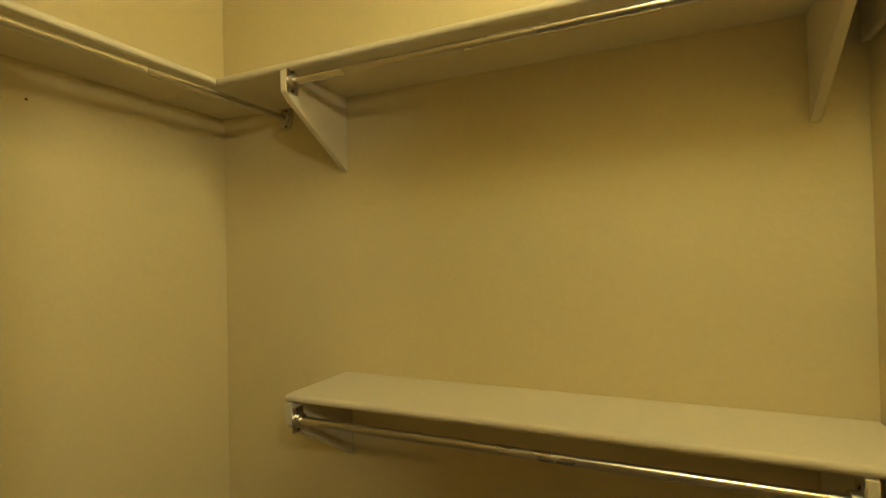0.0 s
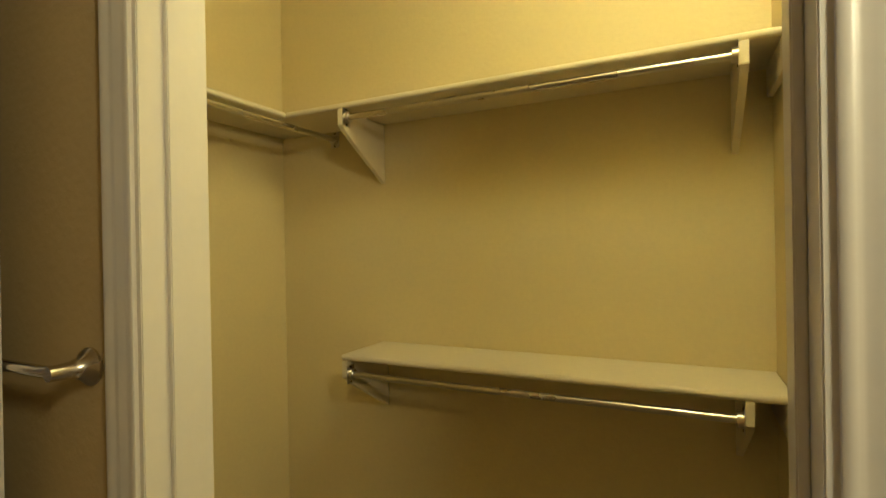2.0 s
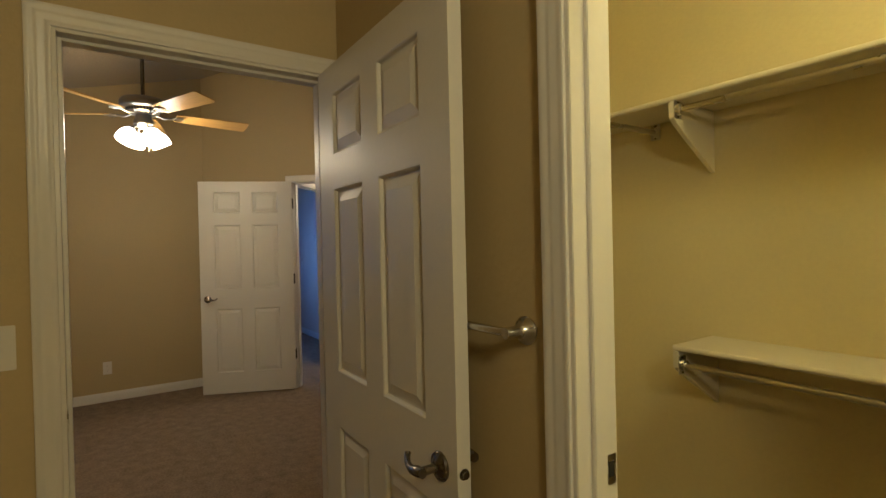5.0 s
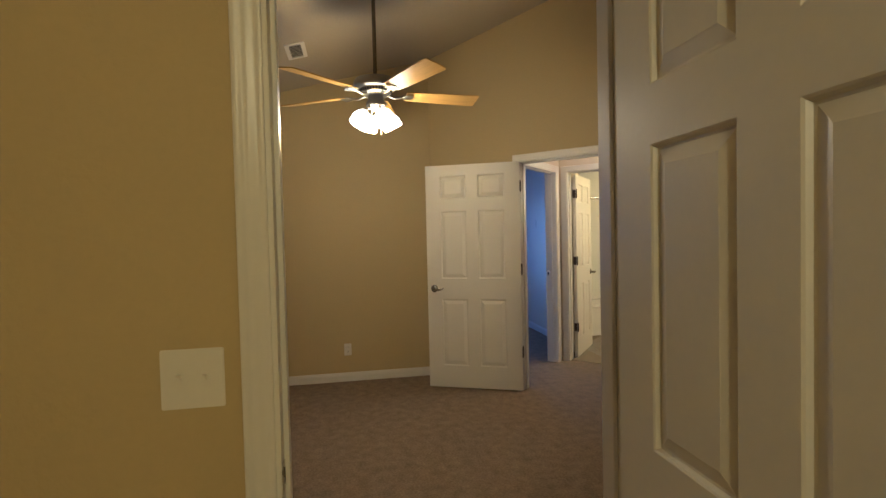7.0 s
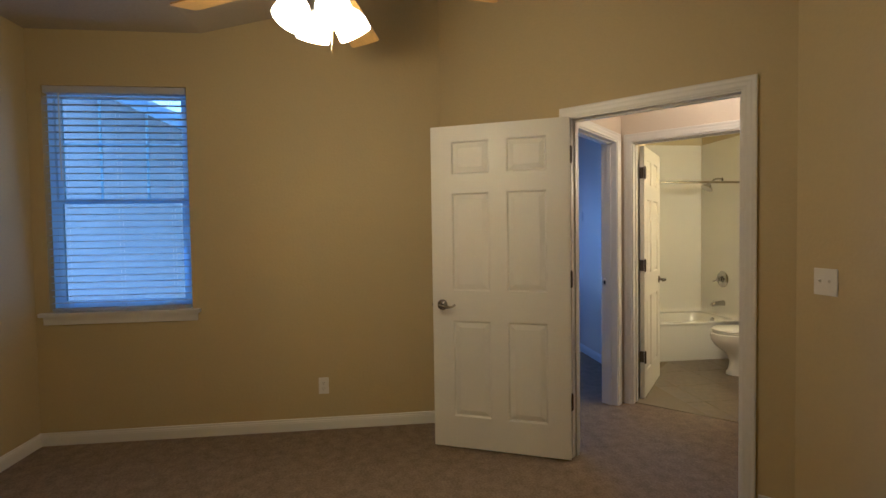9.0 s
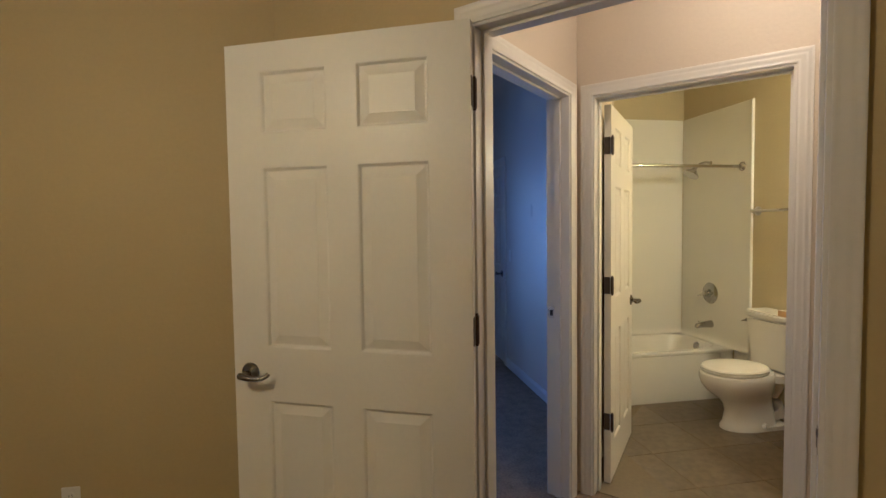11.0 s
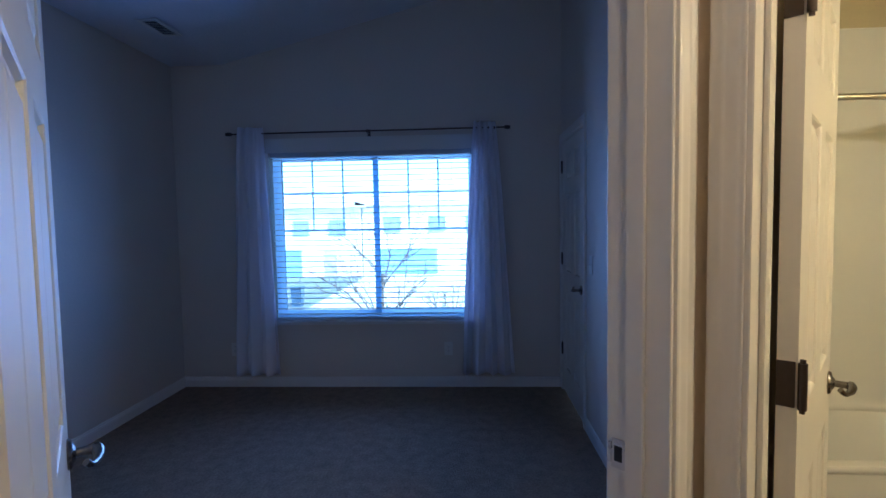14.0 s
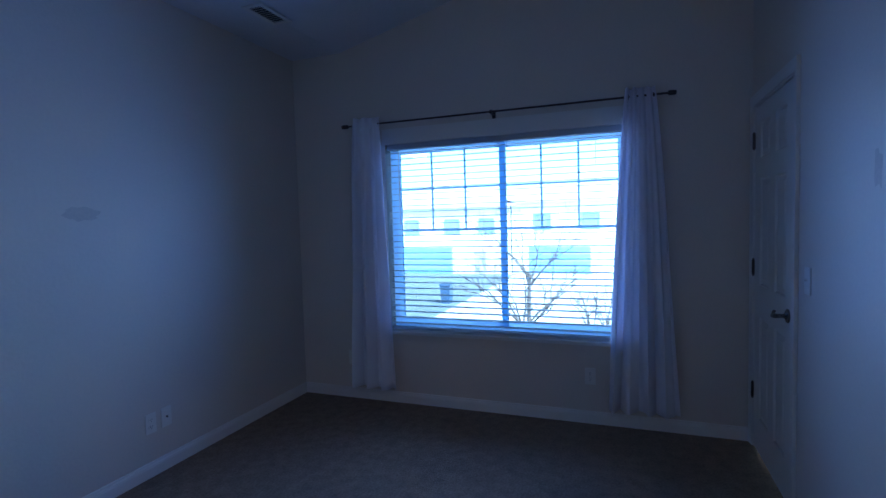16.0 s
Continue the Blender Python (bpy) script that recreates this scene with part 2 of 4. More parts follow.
def empty(name, m, label="", category="", group=""):
    ob = new(name)
    ob.matrix_world = m
    ob.empty_display_size = 0.1
    return tagged(ob, label, category, group)


R2 = math.sqrt(2)


def sd(s, d):
    """A plan point of the hall, whose walls run at 45 degrees."""
    return ((s - d) / R2, (s + d) / R2)


# ---- walls: local x runs along the wall, local y points into the room ----
def wall(name, x, y, ang, length, thick, material, top=2.85, openings=(), top_end=None, label="", back=None):
    bm = bmesh.new()
    cuts = sorted({0.0, length, *[o[0] for o in openings], *[o[1] for o in openings]})
    te = top if top_end is None else top_end
    for a, b in zip(cuts, cuts[1:]):
        za, zb = top + (te - top) * a / length, top + (te - top) * b / length
        hole = [o for o in openings if o[0] <= a + 1e-6 and o[1] >= b - 1e-6]
        spans = [(0.0, None)] if not hole else [(0.0, hole[0][2]), (hole[0][3], None)]
        for z0, z1 in spans:
            if z1 is not None and z1 - z0 < 0.01:
                continue
            v = box(bm, a, -thick, z0, b, 0, z1 if z1 is not None else 9)
            if z1 is None:
                for w in v:
                    if w.co.z > 8:
                        w.co.z = za if w.co.x < (a + b) / 2 else zb
    ob = obj(name, bm, material, pose(x, y, 0, 0, 0, ang))
    if back is not None:
        ob.data.materials.append(back)
        for p in ob.data.polygons:
            if p.center.y < -thick + 0.001 and abs(p.normal.y) > 0.9:
                p.material_index = 1
    return tagged(ob, label or "painted drywall wall", "wall", kind="structure")


H = 2.04
HT = 2.066  # the two inner doorways of the hall
HW = 2.052  # the bedroom doorway
s0 = -1.10
AW = 3.62  # top of the tall walls
wall("wall_bedroom_far", -5.031, 0.62, -90, 2.95, 0.12, PAINT, AW, [(1.83, 2.73, 0.885, 2.385)], label="tan wall with a window by its corner", back=GREY)
wall("wall_bedroom_side", -5.15, -2.197, 0, 3.98, 0.15, PAINT, 2.9)
wall("wall_bedroom_right", -1.17, 1.985, 180, 2.47, 0.12, PAINT, AW)
wall("wall_ensuite_door", -1.14, 2.1, -90, 4.6, 0.11, PAINT, AW, [(1.755, 2.54, 0, 2.01)], label="tan wall with the bathroom doorway")
X, Y = sd(s0, 3.918)
wall("wall_bedroom_diagonal", X, Y, -135, 2.12, 0.108, PAINT, AW, [(0.22, 1.120, 0, HW)], label="tan diagonal wall with the hall doorway", back=PAINT)
X, Y = sd(-2.30, 5.69)
wall("wall_hall_side", X, Y, -45, 1.70, 0.115, HALLP, AW, [(0.710, 1.632, 0, HT)], back=GREY, label="hall wall with the doorway of the blue-lit bedroom")
X, Y = sd(-0.5, 5.08)
wall("wall_hall_bath", X, Y, -135, 1.80, 0.12, HALLP, 2.9, [(0.875, 1.722, 0, HT)], back=BPAINT, label="hall wall with the bathroom doorway")
X, Y = sd(-0.6, 3.95)
wall("wall_hall_end", X, Y, 135, 1.2, 0.12, HALLP, 2.9)
X, Y = sd(-1.17, 4.026)
wall("wall_hall_south", X, Y, 45, 0.65, 0.05, HALLP, 2.9)
wall("wall_window", -8.421, 2.43, -90, 3.5, 0.16, GREY, AW, [(0.81, 2.577, 0.57, 2.02)], label="grey wall with the wide window")
wall("wall_grey_side", -8.58, -0.965, 0, 3.43, 0.12, GREY, 2.95, label="grey side wall")
wall("wall_grey_closet", -5.68, 2.309, 180, 2.741, 0.12, GREY, AW, [(1.927, 2.68, 0, H)], back=BPAINT, label="grey wall with a closed closet door")
wall("wall_bath_back", -3.85, 3.815, 180, 3.2, 0.12, BPAINT, 2.75)
wall("wall_bath_tub", -6.93, 3.9, -90, 1.47, 0.12, BPAINT, 2.75)
wall("wall_bath_right", -4.0, 3.2, 90, 0.72, 0.12, BPAINT, 2.75)
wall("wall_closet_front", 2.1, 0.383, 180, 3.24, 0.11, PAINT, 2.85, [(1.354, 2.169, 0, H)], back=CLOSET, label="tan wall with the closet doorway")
wall("wall_ensuite_right", 2.0, -2.6, 90, 3.03, 0.1, PAINT)
wall("wall_ensuite_rear", -1.29, -2.5, 0, 3.4, 0.1, PAINT)
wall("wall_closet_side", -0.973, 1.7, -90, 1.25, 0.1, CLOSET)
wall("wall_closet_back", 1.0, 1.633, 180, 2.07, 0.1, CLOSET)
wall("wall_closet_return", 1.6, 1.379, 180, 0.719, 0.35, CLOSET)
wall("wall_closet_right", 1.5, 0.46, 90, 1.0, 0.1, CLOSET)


def slab(name, poly, z0, z1, material, label, cat):
    bm = bmesh.new()
    prism(bm, poly, z0, z1)
    return tagged(obj(name, bm, material), label, cat, kind="structure")


# ---- floors and ceilings ----
slab("floor", [(-8.6, -2.4), (-1.195, -2.4), (-1.195, 2.75), (-3.3, 2.75), (-3.3, 3.3), (-5.8, 3.3), (-5.8, 2.75), (-8.6, 2.75)], -0.15, 0.0, CARPET, "brown cut-pile carpet floor", "carpet")
slab("floor_ensuite", [(-1.195, -2.6), (2.1, -2.6), (2.1, 1.8), (-1.195, 1.8)], -0.15, 0.003, TILE, "tan tiled bathroom floor", "floor")
bath_poly = [sd(-2.36, 5.12), sd(-0.5, 5.12), (-3.95, 3.86), (-6.97, 3.86), (-6.97, 2.38), (-5.718, 2.38)]
slab("floor_bath", bath_poly, -0.15, 0.0062, GROUT, "brown tiled bathroom floor with pale grout", "floor")


def za(x, y):
    return 2.745 + 0.25 * max(0.0, y + 1.10)


def zb(x, y):
    return 2.757 + 0.25 * max(0.0, y + 0.52)


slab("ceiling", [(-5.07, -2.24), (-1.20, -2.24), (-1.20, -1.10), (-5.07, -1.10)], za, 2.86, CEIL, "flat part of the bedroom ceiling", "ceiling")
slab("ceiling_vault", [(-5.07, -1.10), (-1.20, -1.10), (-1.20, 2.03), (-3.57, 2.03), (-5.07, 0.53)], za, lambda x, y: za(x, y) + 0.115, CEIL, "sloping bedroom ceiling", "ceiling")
slab("ceiling_grey", [(-8.46, -1.01), (-5.11, -1.01), (-5.11, -0.52), (-8.46, -0.52)], 2.757, 2.88, GCEIL, "flat part of the ceiling of the grey bedroom", "ceiling")
slab("ceiling_grey_vault", [(-8.46, -0.52), (-5.11, -0.52), (-5.11, 0.60), sd(-2.36, 4.0), sd(-2.36, 5.68), (-5.69, 2.35), (-8.46, 2.35)], zb, lambda x, y: zb(x, y) + 0.123, GCEIL, "sloping ceiling of the grey bedroom", "ceiling")
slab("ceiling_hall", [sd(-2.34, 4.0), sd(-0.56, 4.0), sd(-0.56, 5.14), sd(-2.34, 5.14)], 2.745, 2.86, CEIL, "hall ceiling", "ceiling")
slab("ceiling_bath", [sd(-2.40, 5.14), sd(-0.5, 5.14), (-3.95, 3.86), (-6.97, 3.86), (-6.97, 2.38), (-5.774, 2.38)], 2.64, 2.74, BCEIL, "bathroom ceiling", "ceiling")
slab("ceiling_ensuite", [(-1.19, -2.55), (2.05, -2.55), (2.05, 0.43), (-1.19, 0.43)], 2.745, 2.86, PAINT, "bathroom ceiling", "ceiling")
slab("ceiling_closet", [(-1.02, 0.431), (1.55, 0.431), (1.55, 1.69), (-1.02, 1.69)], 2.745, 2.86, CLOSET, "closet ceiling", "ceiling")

# ---- trim ----
CW = 0.062
CAS = [(0.004, 0.0), (0.004, 0.009), (0.006, 0.0108), (0.009, 0.0115), (0.013, 0.0115), (0.016, 0.0103), (0.019, 0.0100), (0.025, 0.0112), (0.032, 0.0132), (0.037, 0.0138),
       (0.041, 0.0126), (0.045, 0.0132), (0.049, 0.0155), (0.053, 0.0168), (0.058, 0.0170), (0.061, 0.0158), (0.062, 0.013), (0.062, 0.0)]


def casing(name, m, a0, a1, h, label="white moulded door casing", kind="structure", left=True):
    """Moulding round a doorway a0..a1 of height h, mitred at the corners; m: the wall face."""
    bm = bmesh.new()
    rows = []
    for u, v in CAS:
        rows.append([bm.verts.new(p) for p in ((a0 - u, v, 0), (a0 - u, v, h + u), (a1 + u, v, h + u), (a1 + u, v, 0))])
    for r0, r1 in zip(rows, rows[1:]):
        for k in range(3):
            bm.faces.new((r0[k], r0[k + 1], r1[k + 1], r1[k]))
    return tagged(obj(name, bm, WHITE, m, smooth=True), label, "door casing", kind="structure")


def jamb(m, a0, a1, h, thick, stop=0.045, side=1):
    """Lining of a doorway with its stop."""
    bm = bmesh.new()
    t = 0.014
    e = 0.003
    box(bm, a0, -thick - e, 0, a0 + t, e, h)
    box(bm, a1 - t, -thick - e, 0, a1, e, h)
    box(bm, a0 + t, -thick - e, h - t, a1 - t, e, h)
    y0, y1 = (-thick + 0.038, -thick + 0.073) if side < 0 else (-0.073, -0.038)
    box(bm, a0 + t, y0, 0, a0 + t + 0.010, y1, h - t)
    box(bm, a1 - t - 0.010, y0, 0, a1 - t, y1, h - t)
    box(bm, a0 + t + 0.010, y0, h - t - 0.010, a1 - t - 0.010, y1, h - t)
    return tagged(obj("trim_jamb", bm, WHITE, m, bevel=0.0015), "white painted door jamb with its stop", "door frame", kind="structure")


BASE = [(0.0, 0.0), (0.013, 0.0), (0.013, 0.055), (0.011, 0.060), (0.011, 0.066), (0.007, 0.072), (0.006, 0.082), (0.0, 0.085)]


def base(p, q):
    """A baseboard on the floor along p..q, the room on the left of the way from p to q."""
    p, q = Vector((*p, 0)), Vector((*q, 0))
    ang = math.degrees(math.atan2(q.y - p.y, q.x - p.x))
    bm = bmesh.new()
    extrude_yz(bm, BASE, 0, (q - p).length)
    return tagged(obj("baseboard", bm, WHITE, pose(p.x, p.y, 0, 0, 0, ang)), "white moulded baseboard along the wall", "baseboard", kind="structure")


def plate(bm, x, z, w, h, t=0.006):
    v = box(bm, x - w / 2, 0.0005, z - h / 2, x + w / 2, t, z + h / 2)
    return v


# doorway frames: wall face pose, opening, thickness, side of the door
M_D1 = pose(-1.14, 2.1, 0, 0, 0, -90)
M_W2 = pose(*sd(s0, 3.918), 0, 0, 0, -135)
M_HS = pose(*sd(-2.30, 5.69), 0, 0, 0, -45)
M_HB = pose(*sd(-0.5, 5.08), 0, 0, 0, -135)
M_BC = pose(-5.68, 2.309, 0, 0, 0, 180)
M_CF = pose(2.1, 0.383, 0, 0, 0, 180)


def back_of(m, thick):
    """The far face of a wall, seen with its own normal; local x runs the other way."""
    return m @ Matrix.Translation((0, -thick, 0)) @ pose(0, 0, 0, 0, 0, 180)


for m, a0, a1, th, side, kind in ((M_D1, 1.755, 2.54, 0.11, 1, "D"), (M_W2, 0.22, 1.120, 0.108, 1, "W"), (M_HS, 0.710, 1.632, 0.115, -1, "T"), (M_HB, 0.875, 1.722, 0.12, -1, "T"),
                            (M_BC, 1.927, 2.68, 0.12, 1, "H"), (M_CF, 1.354, 2.169, 0.11, -1, "H")):
    hd = {"D": 2.01, "W": HW, "T": HT, "H": H}[kind]
    jamb(m, a0, a1, hd, th, side=side)
    hh = hd - 0.014
    casing("trim_casing", m, a0 + 0.008, a1 - 0.008, hh + 0.006)
    casing("trim_casing", back_of(m, th), -a1 + 0.008, -a0 - 0.008, hh + 0.006)

base((-5.031, 0.50), (-5.031, -2.197))
base((-5.031, -2.197), (-1.25, -2.197))
base((-1.25, -2.197), (-1.25, -0.51))
base((-1.25, 0.415), (-1.25, 1.985))
base((-1.25, 1.985), (-3.565, 1.985))
base(sd(-1.13, 3.918), sd(-1.255, 3.918))
base(sd(-2.28, 3.918), sd(-3.19, 3.918))
base((-8.421, 2.309), (-8.421, -0.965))
base((-8.421, -0.965), (-5.15, -0.965))
base((-5.15, -0.965), (-5.15, 0.56))
base((-5.724, 2.309), (-7.54, 2.309))
base(sd(-2.415, 5.035), sd(-2.415, 5.67))
base(sd(-1.30, 5.08), sd(-0.6, 5.08))
base((-4.0, 3.815), (-6.40, 3.815))
base((-0.973, 1.633), (-0.973, 0.495))
base((0.881, 1.633), (-0.973, 1.633))
base((-0.16, 0.383), (-1.14, 0.383))


# ---- doors ----
def lever(parent, x, z, way, sign, mt=NICKEL):
    """A lever handle on one face of a door. way: towards the hinge; sign: the face."""
    y = 0.0175 * sign
    hold = new("lever_handle")
    hold.parent = parent
    bm = bmesh.new()
    q = Matrix.Translation((x, y, z)) @ pose(0, 0, 0, -90 * sign, 0, 0)
    lathe(bm, [(0, 0), (0.033, 0), (0.034, 0.003), (0.031, 0.008), (0.020, 0.011), (0.014, 0.016), (0.0, 0.016)], q)
    part("rose", bm, mt, hold, smooth=True)
    bm = bmesh.new()
    tube(bm, (x, y + 0.010 * sign, z), (x, y + 0.045 * sign, z), 0.010)
    sweep(bm, [(x + way * a, y + b * sign, z + c) for a, b, c in ((-0.010, 0.052, 0.0), (0.010, 0.056, -0.001), (0.030, 0.056, -0.005), (0.052, 0.052, -0.007), (0.072, 0.046, -0.006), (0.086, 0.039, 0.001), (0.091, 0.034, 0.009))],
          [0.0115, 0.0125, 0.0105, 0.008, 0.0075, 0.0070, 0.0078])
    part("lever", bm, mt, hold, smooth=True)
    return hold


def door(name, width, m, label, flip=1, handle=NICKEL, hinge=BRONZE, plates=True, height=2.043, grip=0.920):
    """A six-panel door. Local x from the hinge edge to the free edge, y across the leaf, z up."""
    top = empty(name, m, label, "door")
    t = 0.0175
    st, mid = 0.157 * width, 0.108
    pw = (width - 2 * st - mid) / 2
    cols = [(st, st + pw), (st + pw + mid, width - st)]
    zs = [(z0 * height / 2.043, z1 * height / 2.043) for z0, z1 in ((0.211, 0.822), (1.010, 1.624), (1.741, 1.945))]
    bm = bmesh.new()
    box(bm, 0, -t, 0.012, st, t, height)
    box(bm, width - st, -t, 0.012, width, t, height)
    for z0, z1 in ((0.012, zs[0][0]), (zs[0][1], zs[1][0]), (zs[1][1], zs[2][0]), (zs[2][1], height)):
        box(bm, st, -t, z0, width - st, t, z1)
    for z0, z1 in zs:
        box(bm, cols[0][1], -t, z0, cols[1][0], t, z1)
    bmesh.ops.remove_doubles(bm, verts=bm.verts[:], dist=0.0001)
    part("leaf", bm, DOORP, top)
    for z0, z1 in zs:
        for x0, x1 in cols:
            bm = bmesh.new()
            for sg in (1, -1):
                rings = []
                for ins, dep in ((0, 0.0), (0.004, 0.003), (0.008, 0.011), (0.013, 0.0115), (0.040, 0.003), (0.042, 0.002)):
                    y = sg * (t - dep)
                    rings.append([bm.verts.new(p) for p in ((x0 + ins, y, z0 + ins), (x1 - ins, y, z0 + ins), (x1 - ins, y, z1 - ins), (x0 + ins, y, z1 - ins))])
                for a, b in zip(rings, rings[1:]):
                    for i in range(4):
                        j = (i + 1) % 4
                        bm.faces.new((a[i], a[j], b[j], b[i]))
                bm.faces.new(rings[-1])
            part("panel", bm, DOORP, top)
    lever(top, width - 0.065, grip, -1, 1, handle)
    lever(top, width - 0.065, grip, -1, -1, handle)
    bm = bmesh.new()
    tube(bm, (width - 0.001, 0, grip), (width + 0.0015, 0, grip), 0.0125)
    tube(bm, (width, 0, grip), (width + 0.009, 0, grip), 0.0085)
    part("latch", bm, handle, top)
    for z in (0.35, 1.09, 1.83):
        bm = bmesh.new()
        tube(bm, (-0.004, flip * (t + 0.008), z - 0.045), (-0.004, flip * (t + 0.008), z + 0.045), 0.008, seg=12)
        tube(bm, (-0.004, flip * (t + 0.008), z - 0.052), (-0.004, flip * (t + 0.008), z + 0.052), 0.005, seg=8)
        if plates:
            box(bm, -0.0025, -t + 0.004, z - 0.045, -0.0003, t, z + 0.045)
        part("hinge", bm, hinge, top, "dark bronze butt hinge", smooth=True)
    return top


def bearing(p, q):
    return math.degrees(math.atan2(q[1] - p[1], q[0] - p[0]))


door("door_ensuite", 0.808, pose(-1.110, 0.316, 0, 0, 0, -0.95), "open white six-panel door against the wall beside the closet", 1, height=1.990, grip=0.895)
door("door_bedroom", 0.855, pose(-4.297, 1.190, 0, 0, 0, bearing((-4.297, 1.190), (-4.643, 0.413))), "open white six-panel door with a dark lever handle", -1)
X, Y = sd(-2.436, 4.082)
door("door_grey_bedroom", 0.905, pose(X, Y, 0, 0, 0, 218.6), "open white six-panel door of the grey bedroom", 1)
X, Y = sd(-2.185, 5.225)
door("door_bath", 0.745, pose(X, Y, 0, 0, 0, 141), "open white six-panel bathroom door", -1)
door("door_closet", 0.720, pose(-8.345, 2.309 + 0.017, 0, 0, 0, 0), "closed white six-panel closet door", -1, height=2.018)


def strike(m, label="nickel strike plate on the door jamb"):
    top = empty("strike_plate", m, label, "strike plate")
    bm = bmesh.new()
    box(bm, -0.014, 0.0, -0.029, 0.014, 0.0025, 0.029)
    box(bm, 0.014, 0.0, -0.020, 0.020, 0.004, 0.020)
    part("plate", bm, ROD, top)
    bm = bmesh.new()
    box(bm, -0.008, 0.0025, -0.015, 0.008, 0.0032, 0.015)
    part("latch_hole", bm, DARK, top)


strike(M_CF @ pose(2.169 - 0.0135, -0.092, 0.95, 0, 0, 90))
strike(M_HS @ pose(0.710 + 0.0135, -0.094, 0.965, 0, 0, -90))
strike(M_W2 @ pose(0.22 + 0.0135, -0.020, 0.93, 0, 0, -90))
strike(M_D1 @ pose(2.54 - 0.0135, -0.020, 0.93, 0, 0, 90))


# ---- closet ----
def closet_shelf(name, runs, z, label):
    """Boards 20 mm thick with a rounded nosing; runs: a plan box and the nosing's two ends for each board."""
    x0, y0 = runs[0][0][:2]
    top = empty(name, pose(x0, y0, z - 0.020), label, "shelf")
    for (x0, y0, x1, y1), (p, q) in runs:
        at = top.matrix_world.inverted()
        bm = bmesh.new()
        box(bm, x0, y0, z - 0.020, x1, y1, z)
        part("board", bm, SHELF, top, m=at, bevel=0.001)
        bm = bmesh.new()
        p, q = Vector((*p, z - 0.020)), Vector((*q, z - 0.020))
        ang = math.degrees(math.atan2(q.y - p.y, q.x - p.x))
        nose = [(0.0003, 0.0), (0.006, 0.0008), (0.0095, 0.0045), (0.0105, 0.010), (0.0095, 0.0155), (0.006, 0.0192), (0.0003, 0.020)]
        extrude_yz(bm, [(-y, h) for y, h in nose], 0, (q - p).length)
        part("nosing", bm, SHELF, top, "rounded front edge of the shelf", m=at @ Matrix.Translation(p) @ pose(0, 0, 0, 0, 0, ang), smooth=True)


ZU, ZL = 1.905, 1.012
closet_shelf("upper_shelf", [((-0.971, 1.366, 0.879, 1.631), ((-0.693, 1.366), (0.879, 1.366))), ((-0.971, 0.496, -0.704, 1.3655), ((-0.704, 0.496), (-0.704, 1.355)))], ZU, "long painted L-shaped closet shelf with a rounded front edge")
closet_shelf("lower_shelf", [((-0.455, 1.366, 0.879, 1.631), ((-0.455, 1.366), (0.879, 1.366)))], ZL, "painted closet shelf at waist height")


def bracket(x, z, label="white painted wooden shelf bracket on the closet wall"):
    """z: the shelf's underside."""
    top = empty("shelf_bracket", pose(x, 1.631, z - 0.001, 0, 0, 0), label, "bracket", "closet brackets")
    bm = bmesh.new()
    extrude_yz(bm, [(0, 0), (-0.278, 0), (-0.278, -0.058), (-0.250, -0.082), (0, -0.238)], -0.010, 0.010)
    part("gusset", bm, SHELF, top, bevel=0.002)
    return top


def socket(x, y, z, way, along="x"):
    top = empty("rod_socket", pose(x, y, z, 0, 0, 0 if along == "x" else 90), "zinc closet rod socket", "rod socket", "rod sockets")
    bm = bmesh.new()
    box(bm, 0, -0.022, -0.032, way * 0.002, 0.022, 0.034)
    part("flange", bm, ROD, top)
    bm = bmesh.new()
    tube(bm, (0, 0, 0), (way * 0.016, 0, 0), 0.020, caps=True)
    part("cup", bm, ROD, top, smooth=True)
    for zz in (0.026, -0.026):
        bm = bmesh.new()
        tube(bm, (way * 0.002, 0, zz), (way * 0.004, 0, zz), 0.004, seg=10)
        part("screw", bm, NICKEL, top)


def rod(a, b, label="brushed metal closet rod on two sockets"):
    bm = bmesh.new()
    tube(bm, a, b, 0.0112, seg=24)
    mid = Vector(a).lerp(Vector(b), 0.57)
    d = (Vector(b) - Vector(a)).normalized()
    tube(bm, mid, mid + d * 0.003, 0.0118, seg=24)
    return tagged(obj("closet_rod", bm, ROD, smooth=True), label, "closet rod", "closet rods")


for z, zr in ((ZU - 0.020, 1.866), (ZL - 0.020, 0.951)):
    bracket(-0.443, z)
    bracket(0.785, z)
    rod((-0.431, 1.376, zr - 0.010), (0.774, 1.376, zr - 0.010))
    socket(-0.4325, 1.376, zr - 0.010, 1)
    socket(0.7745, 1.376, zr - 0.010, -1)
rod((-0.681, 1.624, 1.850), (-0.681, 0.496, 1.850))
socket(-0.681, 1.6315, 1.850, -1, "y")


def cleat(x0, y0, x1, y1, z1, label="white wooden cleat under a closet shelf", h=0.085):
    bm = bmesh.new()
    box(bm, x0, y0, z1 - h, x1, y1, z1)
    return tagged(obj("shelf_cleat", bm, SHELF, bevel=0.0015), label, "shelf cleat", "shelf cleats")


for z in (ZU - 0.021, ZL - 0.021):
    cleat(0.863, 1.360, 0.8795, 1.613, z)

